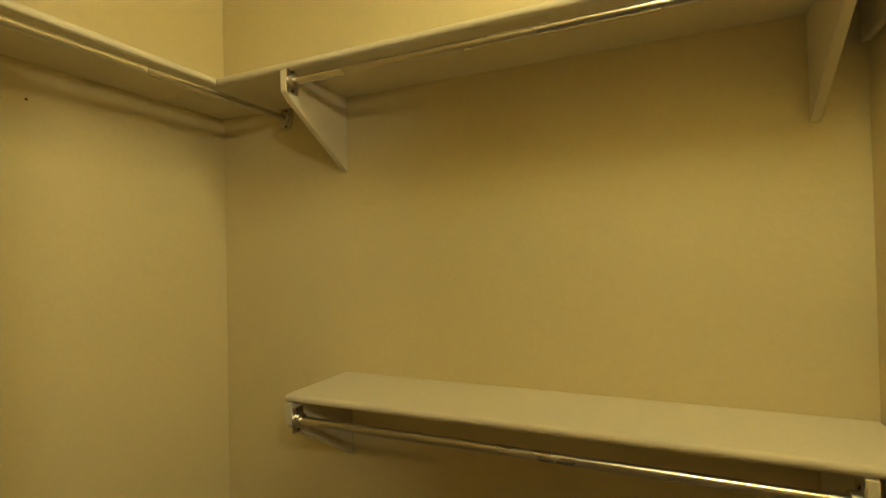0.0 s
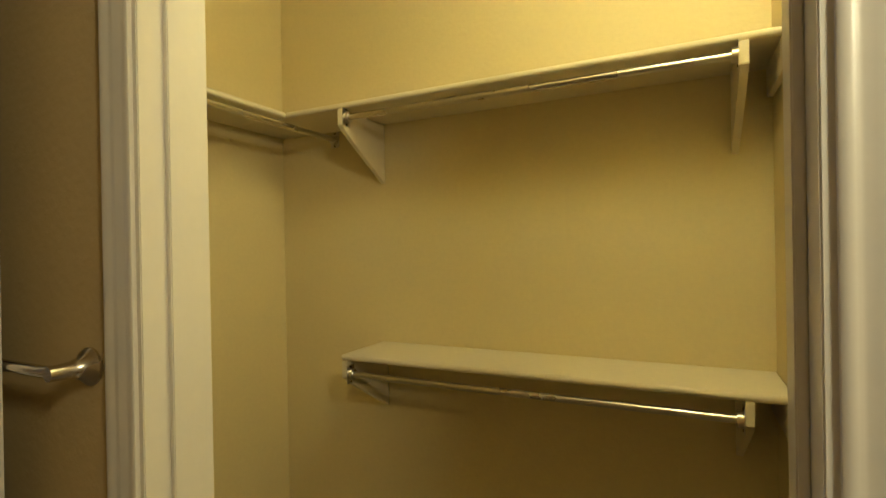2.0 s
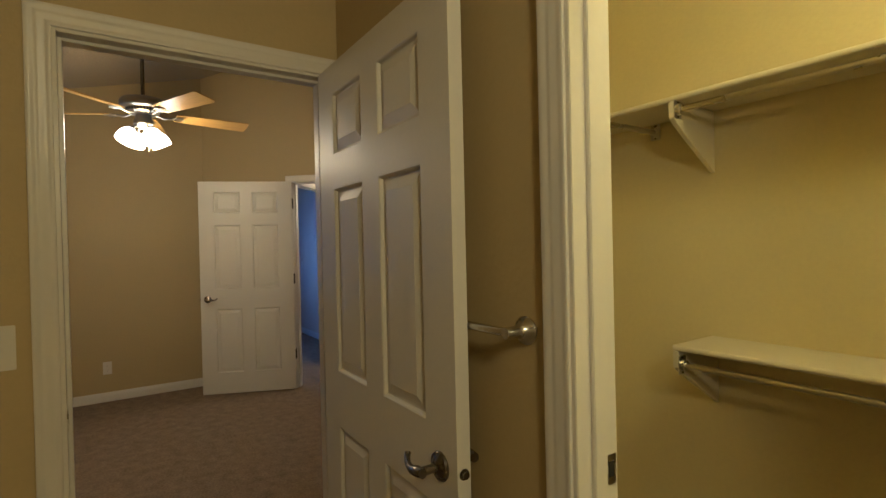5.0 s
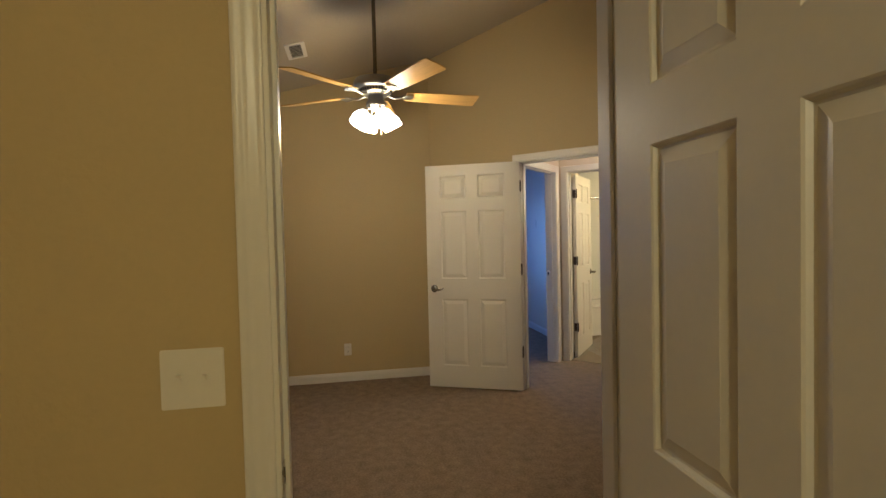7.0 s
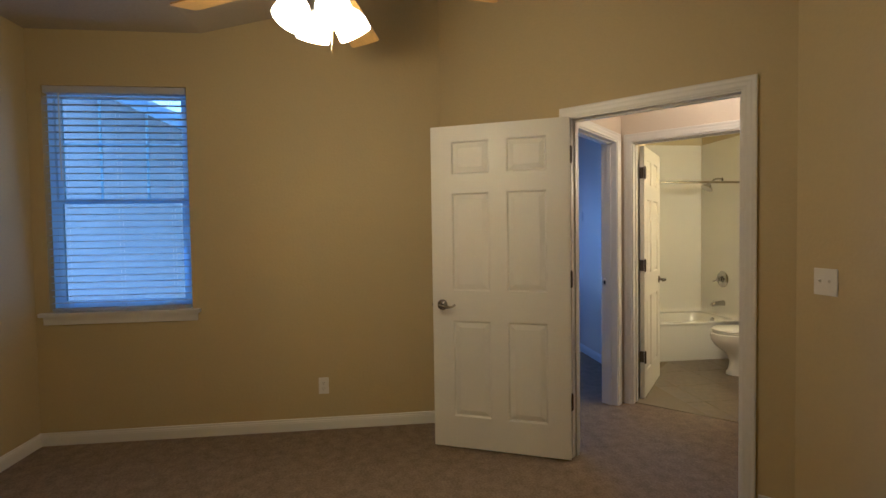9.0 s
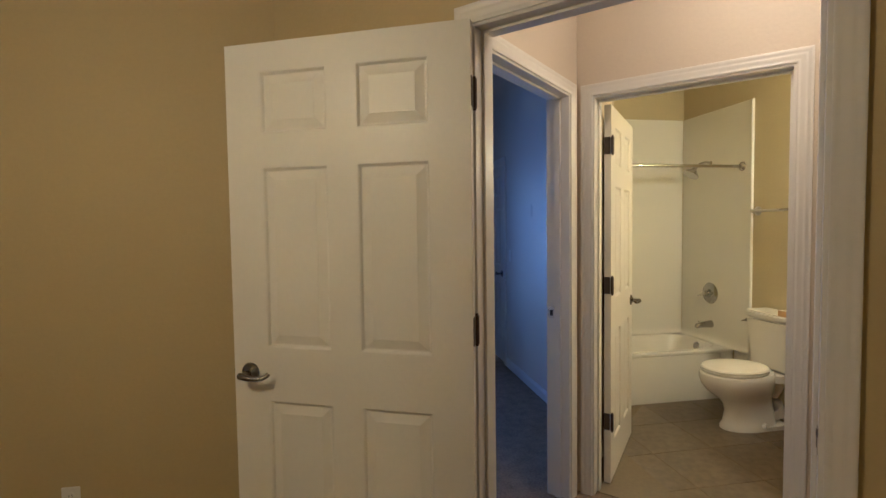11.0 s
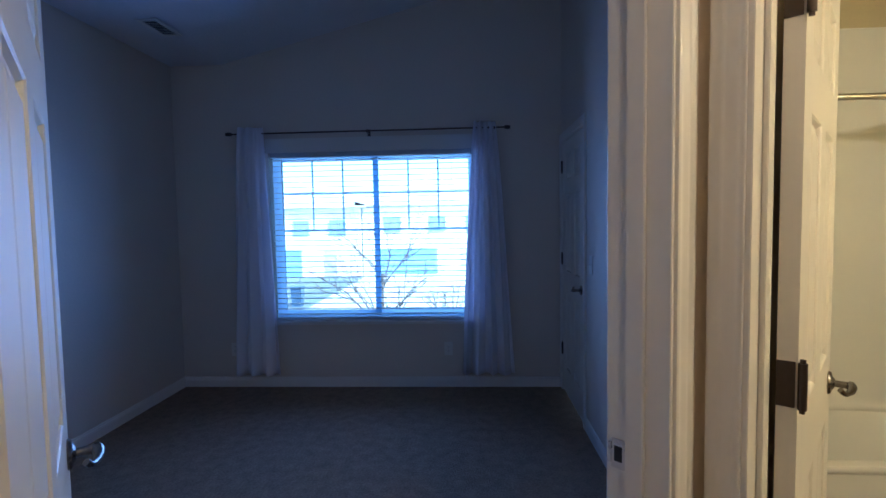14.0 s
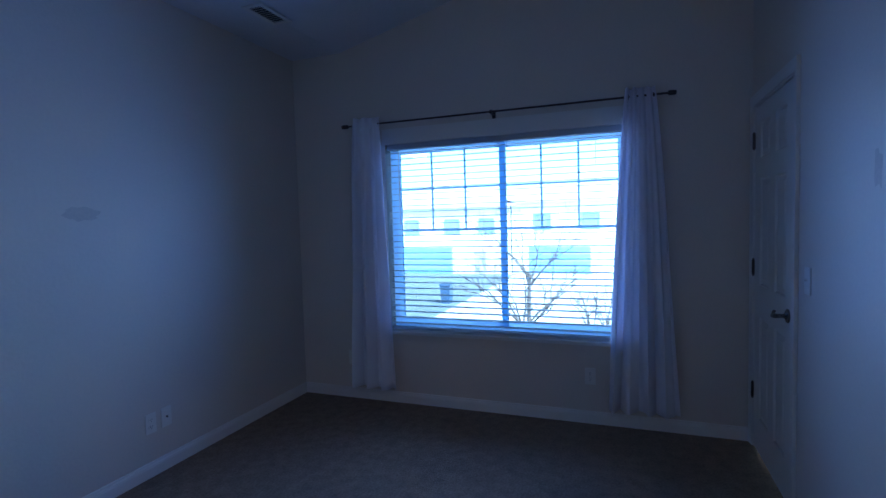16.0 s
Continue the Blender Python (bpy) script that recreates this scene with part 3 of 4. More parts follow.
# shoe rack: rails with an end block each
def rack_rail(x, z, wood):
    mt = PEG if wood else SHELF
    top = empty("rack_rail", pose(x, 1.379, z), ("bare pine" if wood else "white painted") + " rail with an end block on the closet wall", "rail", "closet rails")
    bm = bmesh.new()
    box(bm, 0, -0.062, -0.018, 0.024, -0.001, 0.018)
    part("end_block", bm, mt, top, bevel=0.002)
    bm = bmesh.new()
    if wood:
        tube(bm, (0.0245, -0.034, 0.012), (0.40, -0.034, 0.012), 0.014, seg=14)
    else:
        box(bm, 0.0245, -0.050, -0.014, 0.40, -0.001, 0.016)
    part("rail", bm, mt, top, smooth=wood)


for i in range(11):
    rack_rail(0.932 + (0.006 if i % 2 else 0.0), 1.881 - 0.1681 * i, i % 2 == 1)


def dome_lamp(x, y, z, r, label, m=None):
    top = empty("ceiling_lamp", m or pose(x, y, z), label, "ceiling lamp")
    bm = bmesh.new()
    lathe(bm, [(0, 0), (r * 1.06, 0), (r * 1.08, -0.012), (r, -0.022), (0, -0.022)])
    part("base", bm, ROD, top, smooth=True)
    bm = bmesh.new()
    lathe(bm, [(r * 0.97, -0.023), (r * 0.93, -0.045), (r * 0.7, -0.075), (r * 0.35, -0.092), (0, -0.096)])
    ob = part("glass_dome", bm, GLOW, top, smooth=True)
    ob.visible_shadow = False


dome_lamp(0.60, 0.74, 2.745, 0.13, "lit frosted glass ceiling lamp in the closet")
dome_lamp(-4.17, 2.16, 2.745, 0.14, "lit frosted glass ceiling lamp in the hall")


# nail holes and small marks
for x, y, z, ang in ((-0.9728, 1.02, 1.79, -90), (-0.9728, 0.80, 1.79, -90)):
    bm = bmesh.new()
    lathe(bm, [(0, 0.0), (0.0035, 0.0), (0.003, 0.0012), (0, 0.0012)], pose(0, 0, 0, -90, 0, 0), seg=10)
    tagged(obj("trim_nail", bm, DARK, pose(x, y, z, 0, 0, ang)), "small dark nail head in the closet wall", "nail", kind="structure")


# ---- ensuite: rail behind the door, switch ----
def towel_bar(m, length, label, both=True, mt=ROD, r=0.010, k=1.0, out=0.062):
    top = empty("towel_bar", m, label, "towel bar")
    for x in ((0, length) if both else (0,)):
        bm = bmesh.new()
        lathe(bm, [(0, 0.0005), (0.034 * k, 0.0005), (0.035 * k, 0.005), (0.030 * k, 0.010), (0.022 * k, 0.014), (0.015 * k, 0.030), (0.013 * k, 0.060), (0, 0.060)], pose(x, 0, 0, -90, 0, 0), seg=24)
        part("post", bm, mt, top, smooth=True)
    bm = bmesh.new()
    sweep(bm, [(0, out - 0.007, 0), (0.03, out, 0), (length - 0.03, out, 0), (length, out - (0.007 if both else 0.0), 0)], r)
    part("bar", bm, mt, top, smooth=True)


towel_bar(pose(-0.182, 0.3825, 1.214, 0, 0, 180), 0.150, "satin nickel robe bar on the wall behind the open door", both=False, r=0.0090, k=0.85, out=0.051)


def switch_plate(name, m, gangs, label, rocker=False, outlet=False):
    w = 0.07 + 0.046 * (gangs - 1)
    top = empty(name, m, label, "outlet" if outlet else "light switch")
    bm = bmesh.new()
    box(bm, -w / 2, 0.0003, -0.058, w / 2, 0.0055, 0.058)
    part("cover_plate", bm, PLATE, top, bevel=0.002)
    for g in range(gangs):
        x = (g - (gangs - 1) / 2) * 0.046
        if outlet:
            for dz in (0.0195, -0.0195):
                bm = bmesh.new()
                lathe(bm, [(0, 0.0055), (0.0165, 0.0055), (0.0165, 0.0075), (0, 0.0075)], Matrix.Translation((x, 0, dz)) @ pose(0, 0, 0, -90, 0, 0))
                soc = part("socket", bm, PLATE, top)
                bm = bmesh.new()
                for sx in (-0.006, 0.006):
                    box(bm, x + sx - 0.001, 0.0075, dz - 0.001, x + sx + 0.001, 0.0079, dz + 0.007)
                box(bm, x - 0.002, 0.0075, dz - 0.010, x + 0.002, 0.0079, dz - 0.006)
                part("slot", bm, DARK, soc)
        else:
            bm = bmesh.new()
            box(bm, x - 0.005, 0.0055, -0.011, x + 0.005, 0.0065, 0.011)
            v = box(bm, x - 0.004, 0.0065, 0.0, x + 0.004, 0.018, 0.008)
            part("toggle", bm, PLATE, top, bevel=0.0008)
            for dz in (-0.030, 0.030):
                bm = bmesh.new()
                lathe(bm, [(0, 0.0055), (0.003, 0.0055), (0.003, 0.0065), (0, 0.0065)], Matrix.Translation((x, 0, dz)) @ pose(0, 0, 0, -90, 0, 0), seg=10)
                part("screw", bm, PLATE, top)
    return top


switch_plate("light_switch", pose(-1.14, -0.585, 1.15, 0, 0, -90), 2, "ivory double light switch beside the doorway")
switch_plate("light_switch", pose(-3.40, 1.985, 1.142, 0, 0, 180), 2, "ivory double light switch on the tan wall")
switch_plate("light_switch", pose(-7.42, 2.309, 1.12, 0, 0, 180), 1, "ivory light switch beside the closet door")
switch_plate("wall_outlet", pose(-5.031, -0.345, 0.311, 0, 0, -90), 1, "ivory wall outlet on the tan wall", outlet=True)
switch_plate("wall_outlet", pose(-8.421, 1.355, 0.328, 0, 0, -90), 1, "ivory wall outlet below the wide window", outlet=True)
switch_plate("wall_outlet", pose(-8.421, -0.500, 0.328, 0, 0, -90), 1, "ivory wall outlet beside the curtain", outlet=True)
switch_plate("wall_outlet", pose(-6.962, -0.965, 0.305, 0, 0, 0), 1, "ivory wall outlet on the grey side wall", outlet=True)
top = empty("cable_plate", pose(-7.064, -0.965, 0.309, 0, 0, 0), "ivory cable plate with a threaded jack on the wall", "wall plate")
bm = bmesh.new()
box(bm, -0.035, 0.0003, -0.058, 0.035, 0.0055, 0.058)
part("cover_plate", bm, PLATE, top, bevel=0.002)
bm = bmesh.new()
lathe(bm, [(0, 0.0056), (0.006, 0.0056), (0.0055, 0.014), (0.002, 0.014), (0.0015, 0.010), (0, 0.010)], pose(0, 0, 0, -90, 0, 0), seg=12)
part("jack", bm, NICKEL, top, smooth=True)


# ---- ceiling vents ----
def vent(m, w, h, label):
    top = empty("ceiling_vent", m, label, "air vent")
    bm = bmesh.new()
    f = 0.03
    for a in ((-w / 2, -h / 2, w / 2, -h / 2 + f), (-w / 2, h / 2 - f, w / 2, h / 2), (-w / 2, -h / 2 + f, -w / 2 + f, h / 2 - f), (w / 2 - f, -h / 2 + f, w / 2, h / 2 - f)):
        box(bm, a[0], a[1], -0.008, a[2], a[3], -0.001)
    part("frame", bm, WHITE, top)
    # no duct behind: a dark sheet carries the shade of the opening
    bm = bmesh.new()
    box(bm, -w / 2 + f, -h / 2 + f, -0.0025, w / 2 - f, h / 2 - f, -0.0012)
    part("opening", bm, mat("shaded_duct", (0.10, 0.10, 0.10), 0.8), top)
    n = 9
    for i in range(n):
        x = -w / 2 + f + (w - 2 * f) * (i + 0.5) / n
        bm = bmesh.new()
        v = box(bm, -0.006, -h / 2 + f, -0.0005, 0.006, h / 2 - f, 0.0005)
        part("louvre", bm, WHITE, top, m=pose(x, 0, -0.006, 0, 40, 0))


SL = math.degrees(math.atan(0.25))
vent(pose(-4.10, -0.656, za(0, -0.656), SL, 0, 0), 0.30, 0.15, "white louvred ceiling vent on the sloping ceiling")
vent(pose(-7.60, -0.53, 2.757, 0, 0, 0), 0.30, 0.15, "white louvred ceiling vent of the grey bedroom")


# ---- ceiling fan ----
def ceiling_fan(x, y, zc, zh):
    top = empty("ceiling_fan", pose(x, y, zh), "nickel ceiling fan with five oak blades and lit shades", "ceiling fan")
    bm = bmesh.new()
    lathe(bm, [(0, 0.0), (0.012, 0.0), (0.012, zc - zh - 0.06), (0, zc - zh - 0.06)], pose(0, 0, 0.08))
    part("downrod", bm, NICKEL, top, smooth=True)
    bm = bmesh.new()
    lathe(bm, [(0, 0), (0.065, 0), (0.062, -0.025), (0.03, -0.07), (0.016, -0.085), (0, -0.085)], pose(0, 0, zc - zh + 0.01))
    part("canopy", bm, NICKEL, top, smooth=True)
    bm = bmesh.new()
    lathe(bm, [(0, 0.105), (0.03, 0.105), (0.06, 0.095), (0.125, 0.080), (0.138, 0.062), (0.138, 0.035), (0.128, 0.022), (0.105, 0.016), (0.098, -0.006), (0.075, -0.02), (0, -0.02)], seg=40)
    motor = part("motor_housing", bm, FANM, top, "brushed nickel motor housing", smooth=True)
    for i in range(36):
        a = i * 2 * math.pi / 36
        bm = bmesh.new()
        box(bm, 0.1005, -0.0035, -0.003, 0.1045, 0.0035, 0.013)
        part("vent_slot", bm, DARK, motor, m=pose(0, 0, 0, 0, 0, math.degrees(a)))
    bm = bmesh.new()
    lathe(bm, [(0, -0.02), (0.045, -0.02), (0.050, -0.05), (0.060, -0.065), (0.060, -0.085), (0.045, -0.10), (0.02, -0.115), (0, -0.118)])
    part("switch_housing", bm, FANM, top, smooth=True)
    for i in range(5):
        a = 25 + 72 * i
        hold = new("blade_assembly")
        hold.parent = top
        hold.matrix_local = pose(0, 0, -0.012, 0, 0, a)
        bm = bmesh.new()
        sweep(bm, [(0.07, 0, 0.0), (0.12, 0, -0.016), (0.16, 0, -0.012), (0.185, 0, -0.008)], 0.008)
        for sy in (-0.030, 0.0, 0.030):
            sweep(bm, [(0.175, sy * 0.3, -0.009), (0.20, sy, -0.010), (0.235, sy * 1.1, -0.010)], 0.0055, seg=8)
        prism(bm, [(0.185, -0.040), (0.225, -0.048), (0.250, 0), (0.225, 0.048), (0.185, 0.040)], -0.010, -0.0065)
        part("blade_iron", bm, FANM, hold, "brushed nickel blade iron", smooth=True)
        bm = bmesh.new()
        pts = [(0.195, -0.052), (0.30, -0.060), (0.50, -0.066), (0.668, -0.070), (0.680, -0.062), (0.684, 0), (0.680, 0.062), (0.668, 0.070), (0.50, 0.066), (0.30, 0.060), (0.195, 0.052)]
        prism(bm, pts, -0.003, 0.003)
        part("blade", bm, BLADE, hold, "honey oak fan blade", m=pose(0, 0, -0.001, -13, 0, 0))
    for i in range(4):
        a = 25 + 90 * i
        bm = bmesh.new()
        sweep(bm, [(0.03, 0, -0.09), (0.055, 0, -0.105), (0.075, 0, -0.125)], 0.008)
        lathe(bm, [(0, 0), (0.020, 0), (0.024, -0.02), (0, -0.02)], pose(0.075, 0, -0.118, 0, -38, 0), seg=20)
        part("lamp_arm", bm, FANM, top, smooth=True, m=pose(0, 0, 0, 0, 0, a))
        bm = bmesh.new()
        m = pose(0.076, 0, -0.130, 0, -30, 0)
        lathe(bm, [(0.022, 0), (0.036, -0.010), (0.052, -0.030), (0.0605, -0.055), (0.0615, -0.075), (0.0625, -0.094), (0.0605, -0.097), (0.056, -0.078), (0.05, -0.05), (0.0, -0.02)], m, seg=28)
        ob = part("glass_shade", bm, GLOW, top, "lit frosted glass tulip shade", smooth=True, m=pose(0, 0, 0, 0, 0, a))
        ob.visible_shadow = False
    for dx, ln in ((0.02, 0.20), (-0.02, 0.16)):
        bm = bmesh.new()
        tube(bm, (dx, 0.03, -0.10), (dx, 0.03, -0.10 - ln), 0.0012, seg=6)
        part("pull_chain", bm, FANM, top)


ceiling_fan(-3.31, -0.10, za(0, -0.10), 2.327)


# ---- windows and blinds ----
def frame_bars(bm, y0, y1, z0, z1, w, x0, x1):
    box(bm, x0, y0, z0, x1, y0 + w, z1)
    box(bm, x0, y1 - w, z0, x1, y1, z1)
    box(bm, x0, y0 + w, z0, x1, y1 - w, z0 + w)
    box(bm, x0, y0 + w, z1 - w, x1, y1 - w, z1)


def blinds(x, y0, y1, z0, z1, step, label, tilt=4):
    top = empty("window_blind", pose(x, 0, 0), label, "blind")
    bm = bmesh.new()
    box(bm, -0.028, y0, z1 - 0.045, 0.028, y1, z1)
    part("headrail", bm, SLAT, top)
    n = int((z1 - 0.06 - z0) / step)
    for i in range(n):
        bm = bmesh.new()
        w = 0.024
        prof = [(-w, 0.0), (-w * 0.5, 0.0022), (0, 0.003), (w * 0.5, 0.0022), (w, 0.0), (w, -0.0018), (0, 0.0012), (-w, -0.0018)]
        a = [bm.verts.new((px, y0 + 0.004, pz)) for px, pz in prof]
        b = [bm.verts.new((px, y1 - 0.004, pz)) for px, pz in prof]
        bm.faces.new(a)
        bm.faces.new(b[::-1])
        for k in range(8):
            j = (k + 1) % 8
            bm.faces.new((a[k], b[k], b[j], a[j]))
        part("slat", bm, SLAT, top, m=pose(0, 0, z1 - 0.07 - step * i + random.uniform(-0.0015, 0.0015), 0, tilt + random.uniform(-1, 1), 0), smooth=True)
    bm = bmesh.new()
    box(bm, -0.024, y0 + 0.003, z0 + 0.004, 0.024, y1 - 0.003, z0 + 0.022)
    part("bottom_rail", bm, SLAT, top, bevel=0.003)
    for f in (0.12, 0.5, 0.88):
        y = y0 + (y1 - y0) * f
        bm = bmesh.new()
        for xx in (-0.025, 0.025):
            tube(bm, (xx, y, z0 + 0.01), (xx, y, z1 - 0.04), 0.0008, seg=5)
        part("ladder_cord", bm, SLAT, top)
    bm = bmesh.new()
    tube(bm, (0.034, y0 + 0.10, z1 - 0.05), (0.034, y0 + 0.10, z1 - 0.62), 0.004, seg=8)
    part("tilt_wand", bm, PLATE, top)
    return top


def window_small():
    y0, y1, z0, z1 = -2.11, -1.21, 0.885, 2.385
    x = -5.15
    top = empty("window_side", pose(0, 0, 0), "single-hung vinyl window with a divided upper sash", "window")
    top["kind"] = "structure"
    bm = bmesh.new()
    frame_bars(bm, y0 + 0.001, y1 - 0.001, z0 + 0.001, z1 - 0.001, 0.035, x + 0.004, x + 0.06)
    zm = 1.643
    part("frame", bm, VINYL, top)
    bm = bmesh.new()
    frame_bars(bm, y0 + 0.036, y1 - 0.036, z0 + 0.036, zm, 0.032, x + 0.036, x + 0.058)
    part("lower_sash", bm, VINYL, top)
    bm = bmesh.new()
    frame_bars(bm, y0 + 0.036, y1 - 0.036, zm - 0.03, z1 - 0.036, 0.030, x + 0.008, x + 0.034)
    part("upper_sash", bm, VINYL, top)
    bm = bmesh.new()
    for i in (1, 2):
        yy = y0 + (y1 - y0) * i / 3
        box(bm, x + 0.012, yy - 0.008, zm, x + 0.018, yy + 0.008, z1 - 0.066)
    zz = zm + (z1 - zm) * 0.5
    box(bm, x + 0.0115, y0 + 0.066, zz - 0.008, x + 0.0185, y1 - 0.066, zz + 0.008)
    part("muntin", bm, VINYL, top)
    for a, b, xx in ((z0 + 0.066, zm - 0.03, x + 0.047), (zm, z1 - 0.064, x + 0.022)):
        bm = bmesh.new()
        box(bm, xx - 0.001, y0 + 0.066, a, xx + 0.001, y1 - 0.066, b)
        ob = part("pane", bm, GLASS, top)
        ob.visible_shadow = False
    bm = bmesh.new()
    box(bm, -5.088, y0 - 0.055, z0 - 0.024, -4.995, y1 + 0.055, z0 + 0.002)
    tagged(obj("trim_sill", bm, WHITE, bevel=0.003), "white wooden window sill", "window sill", kind="structure")
    bm = bmesh.new()
    box(bm, -5.030, y0 - 0.035, z0 - 0.078, -5.018, y1 + 0.035, z0 - 0.024)
    tagged(obj("trim_apron", bm, WHITE, bevel=0.003), "white apron below the window sill", "trim", kind="structure")
    blinds(-5.062, y0 + 0.008, y1 - 0.008, z0 + 0.004, z1 - 0.004, 0.0455, "white horizontal blind with open slats in the small window", tilt=0)


def window_wide():
    y0, y1, z0, z1 = -0.147, 1.62, 0.57, 2.02
    x = -8.581
    ym = 0.746
    top = empty("window_front", pose(0, 0, 0), "wide sliding vinyl window with grids in its upper part", "window")
    top["kind"] = "structure"
    bm = bmesh.new()
    frame_bars(bm, y0 + 0.001, y1 - 0.001, z0 + 0.001, z1 - 0.001, 0.035, x + 0.004, x + 0.07)
    part("frame", bm, VINYL, top)
    for a, b, xx, nm in ((y0 + 0.036, ym + 0.022, x + 0.042, "sliding_sash"), (ym - 0.022, y1 - 0.036, x + 0.012, "fixed_sash")):
        bm = bmesh.new()
        frame_bars(bm, a, b, z0 + 0.036, z1 - 0.036, 0.042, xx, xx + 0.026)
        sash = part(nm, bm, VINYL, top)
        bm = bmesh.new()
        box(bm, xx + 0.010, a + 0.042, z0 + 0.078, xx + 0.012, b - 0.042, z1 - 0.078)
        ob = part("pane", bm, GLASS, sash)
        ob.visible_shadow = False
        bm = bmesh.new()
        zt, zg = z1 - 0.078, 1.345
        for i in (1, 2):
            yy = a + 0.042 + (b - a - 0.084) * i / 3
            box(bm, xx + 0.016, yy - 0.007, zg, xx + 0.021, yy + 0.007, zt)
        for zz in (zg, zg + 0.32):
            box(bm, xx + 0.0155, a + 0.042, zz - 0.007, xx + 0.0215, b - 0.042, zz + 0.007)
        part("muntin", bm, VINYL, sash)
    bm = bmesh.new()
    box(bm, -8.505, y0 - 0.04, z0 - 0.024, -8.385, y1 + 0.04, z0 + 0.002)
    tagged(obj("trim_sill", bm, WHITE, bevel=0.003), "white wooden window sill", "window sill", kind="structure")
    bm = bmesh.new()
    box(bm, -8.418, y0 - 0.015, z1 - 0.012, -8.398, y1 + 0.015, z1 + 0.105)
    tagged(obj("blind_valance", bm, WHITE, bevel=0.003), "white blind valance above the wide window", "valance")
    blinds(-8.462, y0 + 0.008, y1 - 0.008, z0 + 0.004, z1 - 0.004, 0.0455, "white horizontal blind with open slats in the wide window", tilt=2)


window_small()
window_wide()


# ---- curtains ----
bm = bmesh.new()
tube(bm, (-8.335, -0.42, 2.160), (-8.335, 1.84, 2.160), 0.0065, seg=14)
rodt = tagged(obj("curtain_rod", bm, BRONZE, smooth=True), "thin dark metal curtain rod on three wall brackets", "curtain rod")
for y in (-0.42, 1.84):
    bm = bmesh.new()
    sg = -1 if y < 0 else 1
    lathe(bm, [(0, 0), (0.014, 0), (0.016, 0.02), (0.014, 0.045), (0, 0.048)], pose(-8.335, y, 2.160, -90 * sg, 0, 0), seg=16)
    part("finial", bm, BRONZE, rodt, smooth=True)
for y in (-0.30, 0.72, 1.76):
    bm = bmesh.new()
    box(bm, -8.4205, y - 0.012, 2.115, -8.414, y + 0.012, 2.185)
    box(bm, -8.414, y - 0.006, 2.146, -8.325, y + 0.006, 2.151)
    tube(bm, (-8.335, y - 0.007, 2.160), (-8.335, y + 0.007, 2.160), 0.0125, seg=14)
    part("bracket", bm, BRONZE, rodt)


def curtain(top_span, low_span, zt, zl, folds, label, seed):
    rnd = random.Random(seed)
    top = empty("curtain", pose(-8.335, (top_span[0] + top_span[1]) / 2, 0), label, "curtain", "curtains")
    cy = (top_span[0] + top_span[1]) / 2
    bm = bmesh.new()
    nu, nv = folds * 14, 40
    ph = [rnd.uniform(-0.5, 0.5) for _ in range(folds + 2)]
    grid = []
    for j in range(nv + 1):
        v = j / nv
        e = v ** 0.8
        a = top_span[0] + (low_span[0] - top_span[0]) * e
        b = top_span[1] + (low_span[1] - top_span[1]) * e
        row = []
        for i in range(nu + 1):
            u = i / nu
            k = u * folds
            w = ph[int(k)] * (1 - k % 1) + ph[int(k) + 1] * (k % 1)
            amp = 0.022 + 0.006 * math.sin(3 * u + seed) + 0.022 * v
            xx = amp * math.sin(2 * math.pi * k + w * v * 2.0)
            yy = a + (b - a) * (u + 0.012 * math.sin(4 * math.pi * k + 5 * v + seed)) - cy
            ripple = 0.0035 * math.sin(2 * math.pi * (2.7 * k + 0.2) + 2.2 * v) * (0.4 + 0.6 * math.sin(1.7 * k + seed))
            row.append(bm.verts.new((0.024 + xx + ripple + 0.006 * math.sin(9 * v + 6 * u), yy, zt + (zl - zt) * v + 0.004 * math.sin(5 * k) * (1 - v))))
        grid.append(row)
    for j in range(nv):
        for i in range(nu):
            bm.faces.new((grid[j][i], grid[j][i + 1], grid[j + 1][i + 1], grid[j + 1][i]))
    ob = part("cloth", bm, CLOTH, top, smooth=True)
    ob.modifiers.new("thickness", "SOLIDIFY").thickness = 0.0025
    for f in range(folds):
        bm = bmesh.new()
        y = top_span[0] + (top_span[1] - top_span[0]) * (f + 0.5) / folds - cy
        n = 14
        lathe(bm, [(0.0125, -0.002), (0.021, -0.002), (0.021, 0.002), (0.0125, 0.002), (0.0125, -0.002)], Matrix.Translation((0, y, 2.160)) @ pose(0, 0, 0, 90, 0, 0), seg=n)
        part("grommet", bm, BRONZE, top)
    return top


curtain((-0.350, -0.140), (-0.450, -0.065), 2.205, 0.135, 3, "white grommet curtain gathered beside the wide window", 3)
curtain((1.590, 1.760), (1.475, 1.905), 2.205, 0.140, 4, "white grommet curtain hanging at the closet end of the window", 8)

# scuff on the grey wall
bm = bmesh.new()
prism(bm, [(0.09 * math.cos(a * math.pi / 9) * (1 + 0.2 * math.sin(a * 2.1)), 0.035 * math.sin(a * math.pi / 9) * (1 + 0.2 * math.cos(a * 3.3))) for a in range(18)], 0, 0.0006)
tagged(obj("trim_scuff", bm, SCUFF, Matrix.Translation((-6.66, -0.9648, 1.50)) @ pose(0, 0, 0, -90, 0, 0)), "dark scuff mark on the grey wall", "scuff", kind="structure")

bm = bmesh.new()
prism(bm, [(-0.020, -0.055), (0.006, -0.045), (0.022, -0.060), (0.024, 0.040), (0.002, 0.045), (-0.004, 0.062), (-0.024, 0.060), (-0.026, -0.030)], 0, 0.0006)
tagged(obj("trim_scuff", bm, SCUFF, Matrix.Translation((-6.82, 2.3088, 1.535)) @ pose(0, 0, 0, 90, 0, 0)), "dark scuff mark on the grey wall", "scuff", kind="structure")

